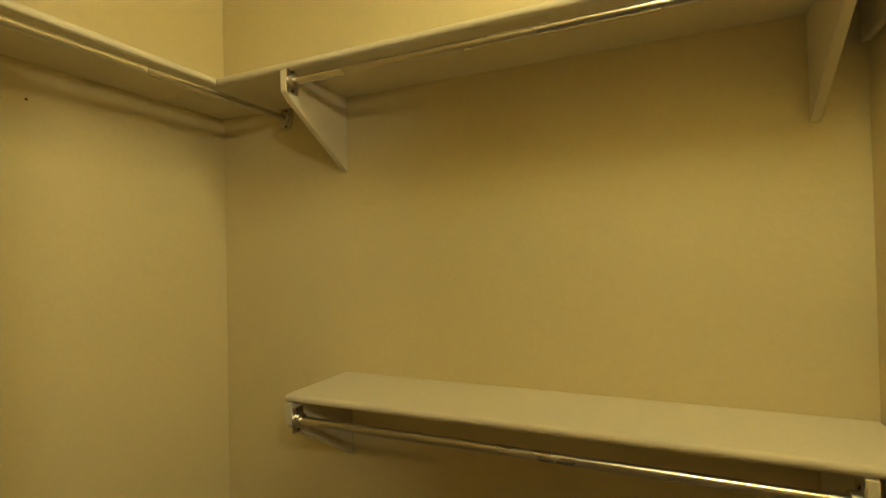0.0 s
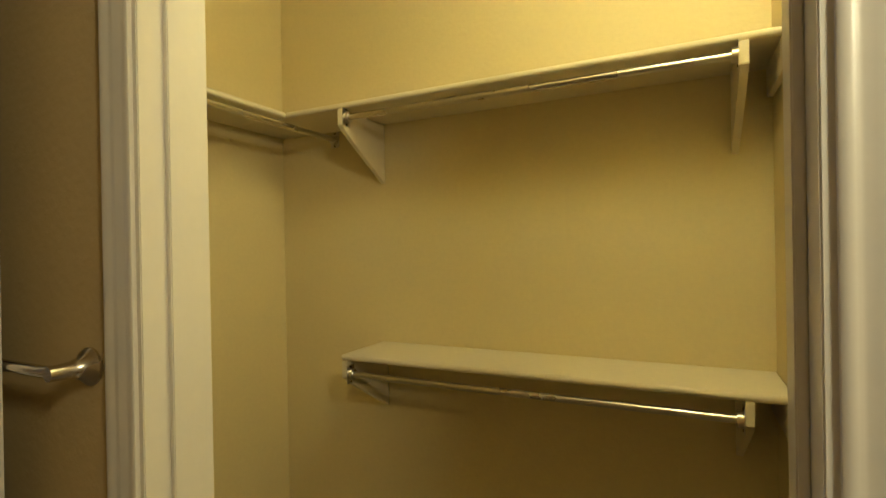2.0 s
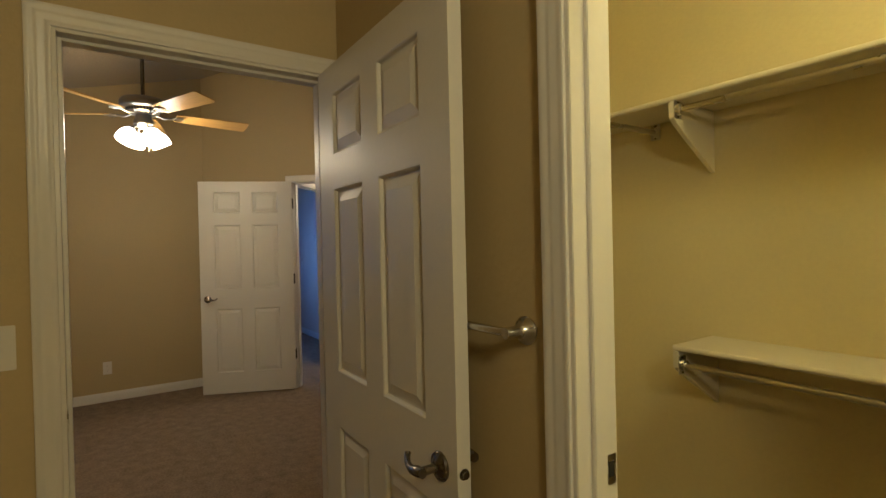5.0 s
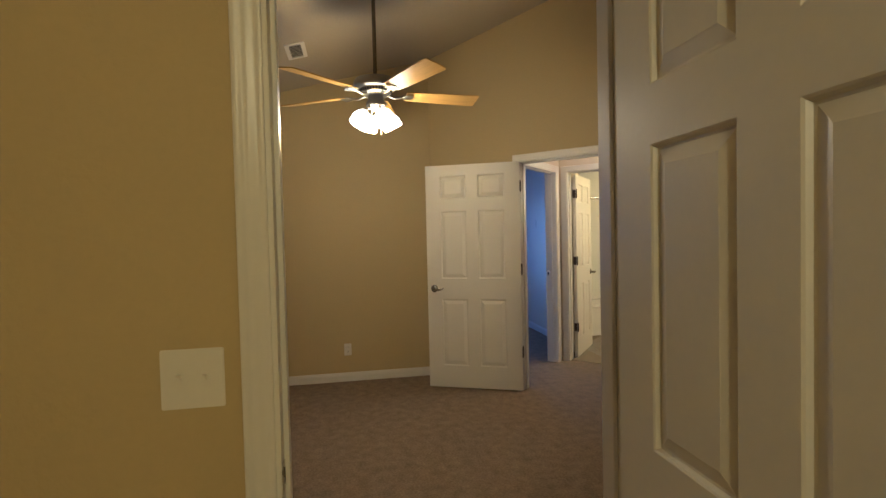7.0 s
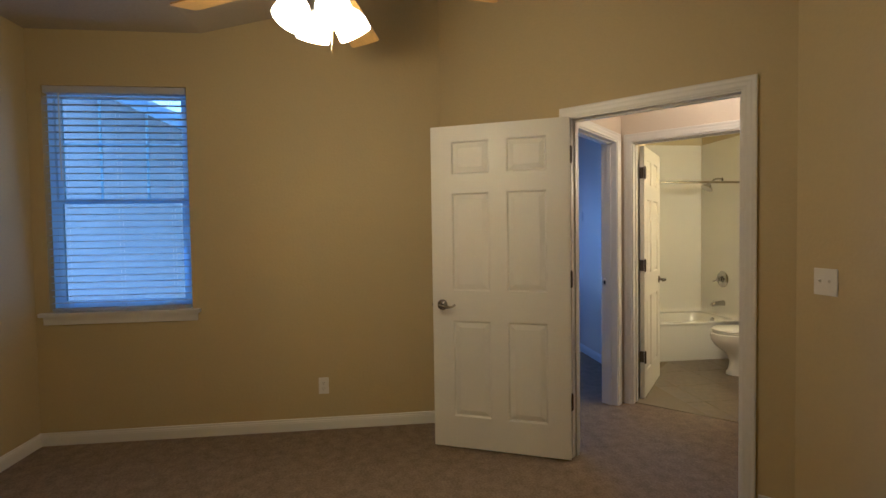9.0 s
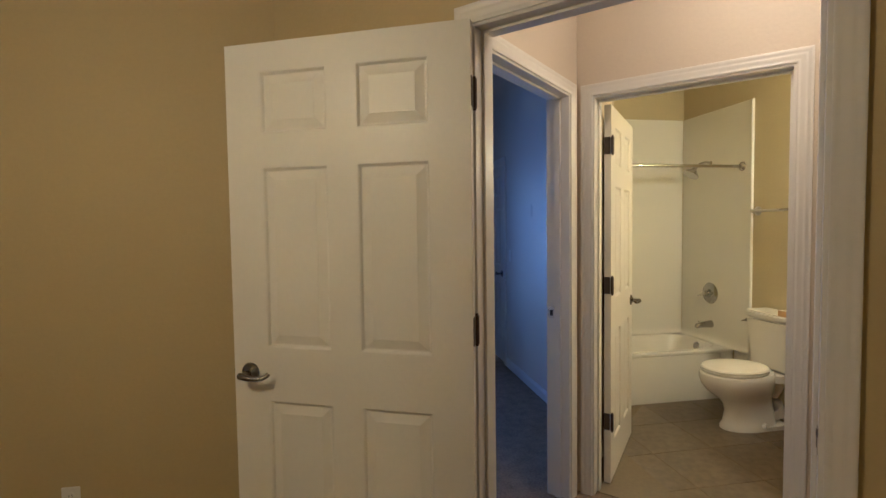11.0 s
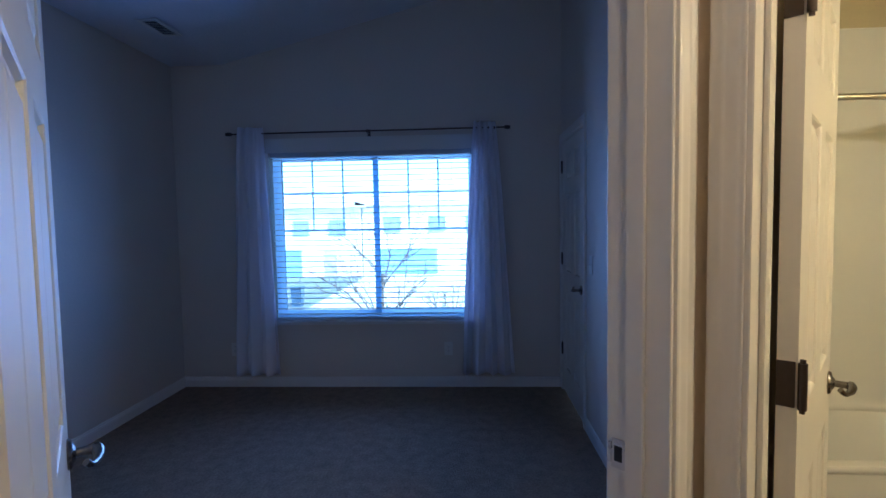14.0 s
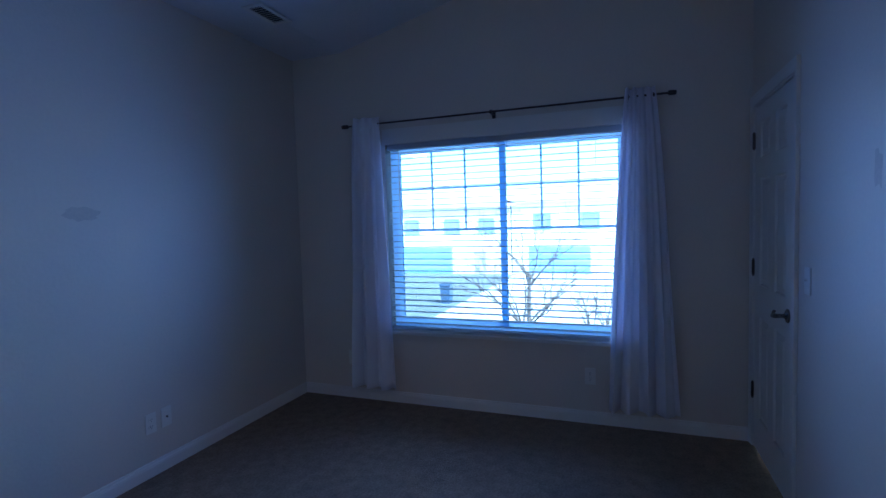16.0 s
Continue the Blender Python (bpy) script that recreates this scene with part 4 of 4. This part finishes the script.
# ---- bathroom ----
def tub():
    x0, x1, y0, y1, z = -6.925, -6.265, 2.435, 3.7975, 0.405
    top = empty("bathtub", pose((x0 + x1) / 2, (y0 + y1) / 2, 0), "white acrylic alcove bathtub with a plain apron", "bathtub")
    cx, cy = (x0 + x1) / 2, (y0 + y1) / 2
    bm = bmesh.new()
    hx, hy = (x1 - x0) / 2, (y1 - y0) / 2

    def ring(ax, ay, zz, p=1.0, n=48, oy=0.0):
        out = []
        for i in range(n):
            t = 2 * math.pi * (i + 0.5) / n
            c, s = math.cos(t), math.sin(t)
            out.append(bm.verts.new((ax * math.copysign(abs(c) ** p, c), oy + ay * math.copysign(abs(s) ** p, s), zz)))
        return out
    rs = [ring(hx - 0.004, hy, z - 0.03, 0.02), ring(hx, hy, z - 0.025, 0.02), ring(hx, hy, z - 0.008, 0.02), ring(hx - 0.006, hy - 0.006, z, 0.03), ring(hx - 0.060, hy - 0.075, z - 0.002, 0.4, oy=0.025),
          ring(hx - 0.072, hy - 0.090, z - 0.02, 0.4, oy=0.022), ring(hx - 0.110, hy - 0.17, 0.12, 0.5), ring(hx - 0.15, hy - 0.25, 0.09, 0.6)]
    for a, b in zip(rs, rs[1:]):
        for i in range(48):
            j = (i + 1) % 48
            bm.faces.new((a[i], a[j], b[j], b[i]))
    bm.faces.new(rs[-1])
    part("basin", bm, ACRYL, top, smooth=True)
    bm = bmesh.new()
    box(bm, hx - 0.030, -hy, 0.004, hx - 0.0045, hy - 0.118, z - 0.0305)
    box(bm, hx - 0.0295, hy - 0.1178, 0.004, hx - 0.008, hy, z - 0.0305)
    part("apron", bm, ACRYL, top, "plain white apron panel", bevel=0.004)
    bm = bmesh.new()
    lathe(bm, [(0, 0), (0.034, 0), (0.036, 0.004), (0.03, 0.010), (0, 0.012)], pose(-0.005, hy - 0.079, 0.350, 75, 0, 0))
    part("overflow_cap", bm, CHROME, top, "round chrome overflow cap", smooth=True)


tub()


SUR = pose(-6.106, 3.815, 0)
tub_surround = empty("tub_surround", SUR, "glossy white moulded tub surround on two walls above the tub", "tub surround")


def surround(length, m, z1=2.342):
    """A moulded panel whose foot curves out onto the deck; local x runs along the wall, y out of it."""
    bm = bmesh.new()
    foot = [(0.0155, 0.46), (0.017, 0.440), (0.022, 0.424), (0.030, 0.414), (0.044, 0.4085), (0.060, 0.407)]
    extrude_yz(bm, [(0.0015, 0.4065)] + foot[::-1] + [(0.0155, z1 - 0.006), (0.012, z1), (0.0015, z1)], 0, length)
    sheet = part("surround_panel", bm, ACRYL, tub_surround, smooth=True, m=SUR.inverted() @ m)
    bm = bmesh.new()
    extrude_yz(bm, [(0.0015, z1), (0.012, z1), (0.014, z1 + 0.004), (0.004, z1 + 0.007), (0.0015, z1 + 0.007)], 0, length)
    part("caulk_bead", bm, ACRYL, sheet, smooth=True)


surround(0.806, SUR @ pose(0, 0, 0, 0, 0, 180))
surround(1.361, pose(-6.930, 3.797, 0, 0, 0, -90))
for name, (x0, y0, z0, x1, y1, z1) in (("end_panel", (-6.264, 3.7985, 0.005, -6.1065, 3.8135, 0.406)), ("edge_strip", (-6.114, 3.788, 0.02, -6.100, 3.7975, 2.346))):
    bm = bmesh.new()
    box(bm, x0, y0, z0, x1, y1, z1)
    part(name, bm, ACRYL, tub_surround, m=SUR.inverted(), bevel=0.003)

# mixer, spout, shower head
top = empty("shower_valve", pose(-6.536, 3.798, 0.815, 0, 0, 180), "round chrome shower valve with a lever", "shower valve")
bm = bmesh.new()
lathe(bm, [(0, 0.0005), (0.088, 0.0005), (0.090, 0.004), (0.084, 0.010), (0.05, 0.014), (0.036, 0.018), (0.034, 0.03), (0, 0.03)], pose(0, 0, 0, -90, 0, 0), seg=36)
part("escutcheon", bm, CHROME, top, smooth=True)
bm = bmesh.new()
lathe(bm, [(0, 0.03), (0.024, 0.03), (0.026, 0.05), (0.020, 0.068), (0, 0.072)], pose(0, 0, 0, -90, 0, 0))
sweep(bm, [(0.0, 0.055, 0.0), (0.035, 0.062, -0.015), (0.075, 0.066, -0.030)], [0.009, 0.008, 0.007])
part("handle", bm, CHROME, top, smooth=True)
top = empty("tub_spout", pose(-6.525, 3.798, 0.545, 0, 0, 180), "chrome tub spout on the surround", "tub spout")
bm = bmesh.new()
sweep(bm, [(0, 0.0005, 0.008), (0, 0.03, 0.008), (0, 0.09, 0.004), (0, 0.130, -0.002), (0, 0.142, -0.016)], [0.032, 0.028, 0.024, 0.021, 0.016], seg=18)
part("spout_body", bm, CHROME, top, smooth=True)
bm = bmesh.new()
tube(bm, (0, 0.118, 0.018), (0, 0.118, 0.040), 0.005, 0.007)
part("diverter_knob", bm, CHROME, top, smooth=True)
top = empty("shower", pose(-6.557, 3.8135, 1.915, 0, 0, 180), "chrome shower head on a bent arm", "shower head")
bm = bmesh.new()
lathe(bm, [(0, -0.014), (0.030, -0.014), (0.026, -0.006), (0.012, 0.004), (0, 0.004)], pose(0, 0.0, 0, -90, 0, 0) @ Matrix.Translation((0, 0, 0.016)))
part("flange", bm, CHROME, top, smooth=True)
bm = bmesh.new()
sweep(bm, [(0, 0.0, 0), (0, 0.06, 0.008), (0, 0.11, -0.005), (0, 0.15, -0.040)], 0.0105, seg=14)
part("arm", bm, CHROME, top, smooth=True)
bm = bmesh.new()
lathe(bm, [(0, 0.02), (0.016, 0.02), (0.020, 0.0), (0.048, -0.030), (0.062, -0.045), (0.062, -0.056), (0, -0.056)], Matrix.Translation((0, 0.168, -0.055)) @ pose(0, 0, 0, 35, 0, 0))
part("head", bm, CHROME, top, smooth=True)

bm = bmesh.new()
tube(bm, (-6.204, 2.432, 1.848), (-6.204, 3.797, 1.848), 0.0125, seg=18)
sr = tagged(obj("shower_rod", bm, CHROME, smooth=True), "chrome shower curtain rod across the tub", "shower rod")
bm = bmesh.new()
lathe(bm, [(0, 0), (0.036, 0), (0.034, 0.008), (0.020, 0.020), (0.015, 0.024), (0, 0.024)], pose(-6.204, 3.7975, 1.848, 90, 0, 0))
part("end_flange", bm, CHROME, sr, smooth=True)

towel_bar(pose(-6.060, 3.815, 1.498, 0, 0, 180) @ pose(0, 0, 0, 0, 0, 0) @ Matrix.Translation((-0.62, 0, 0)), 0.62, "satin nickel towel bar above the toilet")


def toilet(x, y):
    """Local y runs from the wall to the front of the bowl."""
    top = empty("toilet", pose(x, y, 0, 0, 0, 180), "white two-piece toilet with its lid down", "toilet")

    def oval(bm, a, b, z, cy, p=0.9, n=36, back=None):
        out = []
        for i in range(n):
            t = 2 * math.pi * i / n
            c, s = math.cos(t), math.sin(t)
            yy = 0.02 + 0.94 * (cy + b * math.copysign(abs(s) ** p, s))
            if back is not None:
                yy = max(back, yy)
            out.append(bm.verts.new((0.92 * a * math.copysign(abs(c) ** p, c), yy, z * 1.035)))
        return out

    def skin(bm, rings, cap=True):
        for q, w in zip(rings, rings[1:]):
            for i in range(len(q)):
                j = (i + 1) % len(q)
                bm.faces.new((q[i], q[j], w[j], w[i]))
        if cap:
            bm.faces.new(rings[0][::-1])
            bm.faces.new(rings[-1])
    bm = bmesh.new()
    skin(bm, [oval(bm, 0.118, 0.215, 0.005, 0.335), oval(bm, 0.117, 0.213, 0.030, 0.335), oval(bm, 0.106, 0.198, 0.050, 0.332), oval(bm, 0.096, 0.186, 0.12, 0.332), oval(bm, 0.099, 0.188, 0.175, 0.345),
              oval(bm, 0.120, 0.205, 0.215, 0.375), oval(bm, 0.160, 0.238, 0.262, 0.412), oval(bm, 0.184, 0.256, 0.310, 0.432), oval(bm, 0.190, 0.264, 0.350, 0.438), oval(bm, 0.188, 0.262, 0.378, 0.438), oval(bm, 0.180, 0.254, 0.386, 0.436)])
    part("bowl", bm, CERAM, top, "white glazed bowl and pedestal", smooth=True)
    bm = bmesh.new()
    prism(bm, [(-0.150, 0.02), (0.150, 0.02), (0.150, 0.14), (0.110, 0.27), (-0.110, 0.27), (-0.150, 0.14)], 0.335, 0.385)
    sweep(bm, [(0.0, 0.10, 0.08), (0.0, 0.15, 0.14), (0.0, 0.20, 0.22), (0.0, 0.13, 0.30)], [0.060, 0.070, 0.075, 0.065], seg=16)
    box(bm, -0.105, 0.10, 0.005, 0.105, 0.30, 0.035)
    part("trapway", bm, CERAM, top, smooth=True, bevel=0.0)
    bm = bmesh.new()
    skin(bm, [oval(bm, 0.182, 0.222, 0.388, 0.455, back=0.235), oval(bm, 0.188, 0.228, 0.396, 0.455, back=0.232), oval(bm, 0.186, 0.226, 0.404, 0.455, back=0.233)])
    part("seat", bm, CERAM, top, "white toilet seat", smooth=True)
    bm = bmesh.new()
    skin(bm, [oval(bm, 0.186, 0.228, 0.407, 0.455, back=0.225), oval(bm, 0.190, 0.232, 0.414, 0.455, back=0.222), oval(bm, 0.180, 0.222, 0.424, 0.455, back=0.228), oval(bm, 0.12, 0.15, 0.430, 0.45, back=0.25)])
    part("lid", bm, CERAM, top, "closed white toilet lid", smooth=True)
    bm = bmesh.new()
    v = box(bm, -0.205, 0.012, 0.392, 0.205, 0.195, 0.745)
    for w in v:
        if w.co.z < 0.5:
            w.co.x *= 0.84
            w.co.y = 0.02 + (w.co.y - 0.012) * 0.86
    part("tank", bm, CERAM, top, "white toilet tank", smooth=True, bevel=0.018)
    bm = bmesh.new()
    prism(bm, [(-0.213, 0.006), (0.213, 0.006), (0.213, 0.185), (0.16, 0.206), (0.08, 0.217), (-0.08, 0.217), (-0.16, 0.206), (-0.213, 0.185)], 0.746, 0.788)
    part("tank_lid", bm, CERAM, top, "white tank lid", smooth=True, bevel=0.012)
    bm = bmesh.new()
    tube(bm, (0.200, 0.165, 0.700), (0.222, 0.165, 0.700), 0.012)
    sweep(bm, [(0.222, 0.160, 0.700), (0.226, 0.175, 0.698), (0.226, 0.200, 0.692)], [0.007, 0.006, 0.005])
    part("flush_lever", bm, CHROME, top, smooth=True)
    for sx in (-0.085, 0.085):
        bm = bmesh.new()
        lathe(bm, [(0, 0.03), (0.010, 0.028), (0.016, 0.015), (0.017, 0)], pose(sx * 1.25, 0.30, 0.034), seg=14)
        part("bolt_cap", bm, CERAM, top, smooth=True)


toilet(-5.745, 3.808)
bm = bmesh.new()
sweep(bm, [(-5.46, 3.79, 0.16), (-5.46, 3.74, 0.16), (-5.47, 3.72, 0.20), (-5.50, 3.71, 0.32), (-5.50, 3.70, 0.383)], 0.006)
lathe(bm, [(0, 0), (0.028, 0), (0.026, 0.006), (0.012, 0.012), (0.012, 0.03), (0, 0.03)], pose(-5.46, 3.8015, 0.16, 90, 0, 0))
tagged(obj("supply_valve", bm, CHROME, smooth=True), "chrome water supply valve behind the toilet", "valve")


def vanity():
    x0, x1, y0, y1, z = -5.265, -4.03, 3.285, 3.808, 0.865
    top = empty("vanity_cabinet", pose(x0, y0, 0), "knotty alder bathroom vanity with three drawers", "vanity")
    bm = bmesh.new()
    box(bm, 0, 0.0, 0.09, x1 - x0, y1 - y0, z)
    box(bm, 0.0, 0.06, 0.005, x1 - x0, y1 - y0, 0.09)
    part("body", bm, WOOD, top)
    for z0, z1 in ((0.12, 0.36), (0.375, 0.60), (0.615, 0.835)):
        bm = bmesh.new()
        box(bm, 0.03, -0.019, z0, 0.43, -0.001, z1)
        d = part("drawer_front", bm, WOOD, top, "knotty alder drawer front", bevel=0.005)
        bm = bmesh.new()
        zc = (z0 + z1) / 2
        sweep(bm, [(0.18, -0.019, zc), (0.18, -0.045, zc), (0.28, -0.045, zc), (0.28, -0.019, zc)], 0.005)
        part("pull", bm, ROD, d, smooth=True)
    for x in (0.46, 0.85):
        bm = bmesh.new()
        box(bm, x, -0.019, 0.12, x + 0.37, -0.001, 0.835)
        part("cabinet_door", bm, WOOD, top, bevel=0.005)
    bm = bmesh.new()
    box(bm, x0 - 0.022, y0 - 0.035, z + 0.0005, x1 + 0.02, y1, z + 0.036)
    tagged(obj("countertop", bm, TOP, bevel=0.004), "cream laminate vanity top", "countertop")
    bm = bmesh.new()
    box(bm, x0 - 0.0228, y0 - 0.0358, z + 0.002, x1 + 0.02, y0 - 0.0352, z + 0.034)
    box(bm, x0 - 0.0228, y0 - 0.0352, z + 0.002, x0 - 0.0222, y1, z + 0.034)
    tagged(obj("worktop_edge", bm, PEG), "honey wood edge band of the vanity top", "edge band")


vanity()
top = empty("toilet_paper_holder", pose(-5.265, 3.50, 0.62), "chrome paper holder on the vanity side", "paper holder")
bm = bmesh.new()
lathe(bm, [(0, -0.003), (0.025, -0.003), (0.024, 0.008), (0.010, 0.014), (0.009, 0.045), (0, 0.045)], pose(0, 0, 0, 0, -90, 0))
part("post", bm, CHROME, top, smooth=True)

top = empty("exhaust_fan", pose(-6.55, 3.14, 2.64), "round white ceiling light fitting, unlit", "ceiling fitting")
bm = bmesh.new()
lathe(bm, [(0.062, -0.001), (0.098, -0.001), (0.100, -0.006), (0.092, -0.014), (0.070, -0.012), (0.062, -0.001)])
part("ring", bm, WHITE, top, smooth=True)
bm = bmesh.new()
lathe(bm, [(0, -0.004), (0.061, -0.004), (0.061, -0.0015), (0, -0.0015)])
part("lens", bm, mat("grey_lens", (0.35, 0.33, 0.3), 0.4), top, smooth=True)


# ---- outside ----
GZ = -3.0
bm = bmesh.new()
n = 24
prism(bm, [(600 * math.cos(i * 2 * math.pi / n), 600 * math.sin(i * 2 * math.pi / n)) for i in range(n)], GZ - 0.5, GZ)
tagged(obj("ground", bm, LAWN), "winter lawn around the houses", "ground", kind="structure")
# dark street and pale court carry the ground's shade and sunlight in colour
for nm, a, mt, lb, ct in (("road", (-43.8, -60, -20, -6.6), SHADED_ASPH, "asphalt street, darkened for the shade of the houses", "road"), ("pavement", (-43.8, -6.55, -19, 60), CONC, "concrete court, kept pale as sunlit ground before the houses", "pavement"),
                      ("pavement_near", (-19.9, -60, -18.6, -6.6), CONC, "concrete pavement along the street", "pavement")):
    bm = bmesh.new()
    box(bm, a[0], a[1], GZ - 0.2, a[2], a[3], GZ + (0.02 if nm == "road" else 0.12))
    tagged(obj(nm, bm, mt), lb, ct, kind="structure")


def house(name, x, y, w, d, h, label, wallm=SIDING, rise=2.2, garage=True):
    """A house whose front faces +x."""
    top = empty(name, pose(x, y, GZ), label, "house", "houses across the street")
    bm = bmesh.new()
    box(bm, -d, -w / 2, 0, 0, w / 2, h)
    part("wall", bm, wallm, top)
    bm = bmesh.new()
    e = 0.5
    prof = [(-w / 2 - e, h - 0.1), (w / 2 + e, h - 0.1), (w / 2 + e, h + 0.12), (0, h + rise), (-w / 2 - e, h + 0.12)]
    extrude_yz(bm, prof, -d - e, e)
    part("roof", bm, ROOF, top)
    glassd = mat("house_window", (0.26, 0.34, 0.37), 0.2)
    spots = [(-w * 0.28, h - 1.7), (w * 0.05, h - 1.7), (w * 0.32, h - 1.7)]
    for yy, zz in spots:
        bm = bmesh.new()
        frame_bars(bm, yy - 0.7, yy + 0.7, zz - 0.6, zz + 0.7, 0.1, 0.001, 0.06)
        wn = part("window", bm, VINYL, top)
        bm = bmesh.new()
        box(bm, 0.001, yy - 0.6, zz - 0.5, 0.02, yy + 0.6, zz + 0.6)
        part("pane", bm, glassd, wn)
    if garage:
        bm = bmesh.new()
        box(bm, 0.001, -w * 0.38, 0, 0.05, w * 0.05, 2.2)
        g = part("garage_door", bm, VINYL, top)
        for k in range(1, 4):
            bm = bmesh.new()
            box(bm, 0.0505, -w * 0.37, k * 0.55 - 0.02, 0.056, w * 0.04, k * 0.55 + 0.02)
            part("rib", bm, CONC, g)
        bm = bmesh.new()
        box(bm, 0.001, w * 0.22, 0, 0.05, w * 0.22 + 1.0, 2.1)
        part("front_door", bm, mat("painted_front_door", (0.45, 0.48, 0.50), 0.5), top)


house("house", -44, -12.6, 11, 10, 5.6, "pale two-storey house with a garage")
house("house", -44, -1.5, 11, 10, 5.8, "pale two-storey house across the street")
house("house", -45, 14, 12, 10, 5.4, "pale two-storey house with a low roof")
house("house", -46, 29, 12, 10, 5.6, "pale two-storey house farther along the street")


def bare_tree(x, y, h, seed, label):
    rnd = random.Random(seed)
    top = empty("tree", pose(x, y, GZ), label, "tree", "street trees")
    bm = bmesh.new()
    p = [(0, 0, 0), (0.05, 0.03, h * 0.2), (0.0, 0.06, h * 0.42)]
    sweep(bm, p, [0.11, 0.09, 0.07], seg=10)
    part("trunk", bm, BARK, top, smooth=True)
    bm = bmesh.new()

    def grow(a, d, ln, r, lev):
        b = a + d * ln
        m2 = a.lerp(b, 0.5) + Vector((rnd.uniform(-1, 1), rnd.uniform(-1, 1), rnd.uniform(-1, 1))) * ln * 0.06
        sweep(bm, [a, m2, b], [r, r * 0.8, r * 0.55], seg=5)
        if lev:
            for _ in range(3 if lev > 1 else 4):
                nd = (d + Vector((rnd.uniform(-1, 1), rnd.uniform(-1, 1), rnd.uniform(-0.3, 0.8))) * 0.75).normalized()
                grow(m2.lerp(b, rnd.uniform(0.2, 1)), nd, ln * rnd.uniform(0.55, 0.75), r * 0.5, lev - 1)
    for k in range(6):
        a = k * 1.05 + rnd.uniform(-0.3, 0.3)
        grow(Vector((0.0, 0.05, h * (0.30 + 0.02 * k))), Vector((math.cos(a) * 0.8, math.sin(a) * 0.8, 0.8)).normalized(), h * 0.33, 0.035, 3)
    part("crown", bm, BARK, top)


bare_tree(-18.0, -1.1, 4.0, 5, "bare young street tree with thin twigs")
bare_tree(-18.0, 1.05, 2.8, 9, "small bare tree with thin twigs")
bare_tree(-24.0, -2.0, 5.5, 12, "bare street tree with many thin branches")

bm = bmesh.new()
box(bm, -0.3, -0.28, 0, 0.3, 0.28, 0.95)
for v in bm.verts:
    if v.co.z < 0.1:
        v.co.x *= 0.8
        v.co.y *= 0.8
box(bm, -0.33, -0.30, 0.952, 0.34, 0.30, 1.05)
tagged(obj("wheelie_bin", bm, mat("blue_plastic", (0.05, 0.09, 0.16), 0.4), pose(-29.8, -7.5, GZ + 0.02)), "dark blue wheeled bin on the asphalt street", "bin")


# unseen mass over the rooms, added to keep sun off the house next door
bm = bmesh.new()
prism(bm, [(-9.1, -5.6), (2.7, -5.6), (2.7, 4.3), (-9.1, 4.3)], 3.76, lambda x, y: 6.2 + 1.8 * (1 - abs(y + 0.65) / 4.95))
tagged(obj("roof_sun_block", bm, ROOF), "unseen gabled block over the rooms, shading the house next door", "roof", kind="structure")


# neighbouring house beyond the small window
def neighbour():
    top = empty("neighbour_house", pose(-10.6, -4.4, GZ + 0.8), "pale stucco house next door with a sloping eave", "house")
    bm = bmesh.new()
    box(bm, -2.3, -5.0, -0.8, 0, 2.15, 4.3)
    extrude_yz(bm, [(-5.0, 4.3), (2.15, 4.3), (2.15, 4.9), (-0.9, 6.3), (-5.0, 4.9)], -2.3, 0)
    # shade and blue daylight are put into the stucco's colour
    part("wall", bm, mat("shade_blue_stucco", (0.17, 0.215, 0.32), 0.8, var=0.05, bump=0.003, bscale=30), top)
    bm = bmesh.new()
    th = 0.22
    extrude_yz(bm, [(-0.9, 6.34), (2.75, 4.66), (2.75, 4.66 + th), (-0.9, 6.34 + th)], -2.4, 0.55)
    part("roof", bm, ROOF, top)
    bm = bmesh.new()
    extrude_yz(bm, [(-0.9, 6.30), (2.80, 4.60), (2.80, 4.60 + th), (-0.9, 6.30 + th)], 0.551, 0.60)
    part("fascia", bm, VINYL, top)


neighbour()

# ---- bathroom tiles ----
T, g = 0.405, 0.003
fb = bpy.data.objects["floor_bath"]
tile_mesh = None
cuts = [(Vector((-1, 1, 0)) / R2, 5.135), (Vector((1, 1, 0)) / R2, -2.31), (Vector((0, 1, 0)), 2.432)]
for i in range(6):
    for j in range(4):
        x, y = -6.312 + T * i, 3.81 - T * (j + 1)
        corners = [Vector((x + a, y + b, 0)) for a in (0, T) for b in (0, T)]
        hit = [c for c in cuts if any(c[0].dot(p) < c[1] for p in corners) and any(c[0].dot(p) > c[1] for p in corners)]
        if any(all(c[0].dot(p) <= c[1] for p in corners) for c in cuts):
            continue
        if hit or tile_mesh is None:
            bm = bmesh.new()
            box(bm, g, g, 0, T - g, T - g, 0.0035)
            bmesh.ops.recalc_face_normals(bm, faces=bm.faces[:])
            for n, c in hit:
                bmesh.ops.bisect_plane(bm, geom=bm.verts[:] + bm.edges[:] + bm.faces[:], plane_co=n * c - Vector((x, y, 0)), plane_no=n, clear_inner=True)
            if not bm.faces:
                bm.free()
                continue
            me = bpy.data.meshes.new("floor_tile")
            bm.to_mesh(me)
            bm.free()
            me.materials.append(TILE)
            if not hit:
                tile_mesh = me
        else:
            me = tile_mesh
        ob = new("floor_tile", me)
        ob.location = (x, y, 0.0042)
        ob.parent = fb
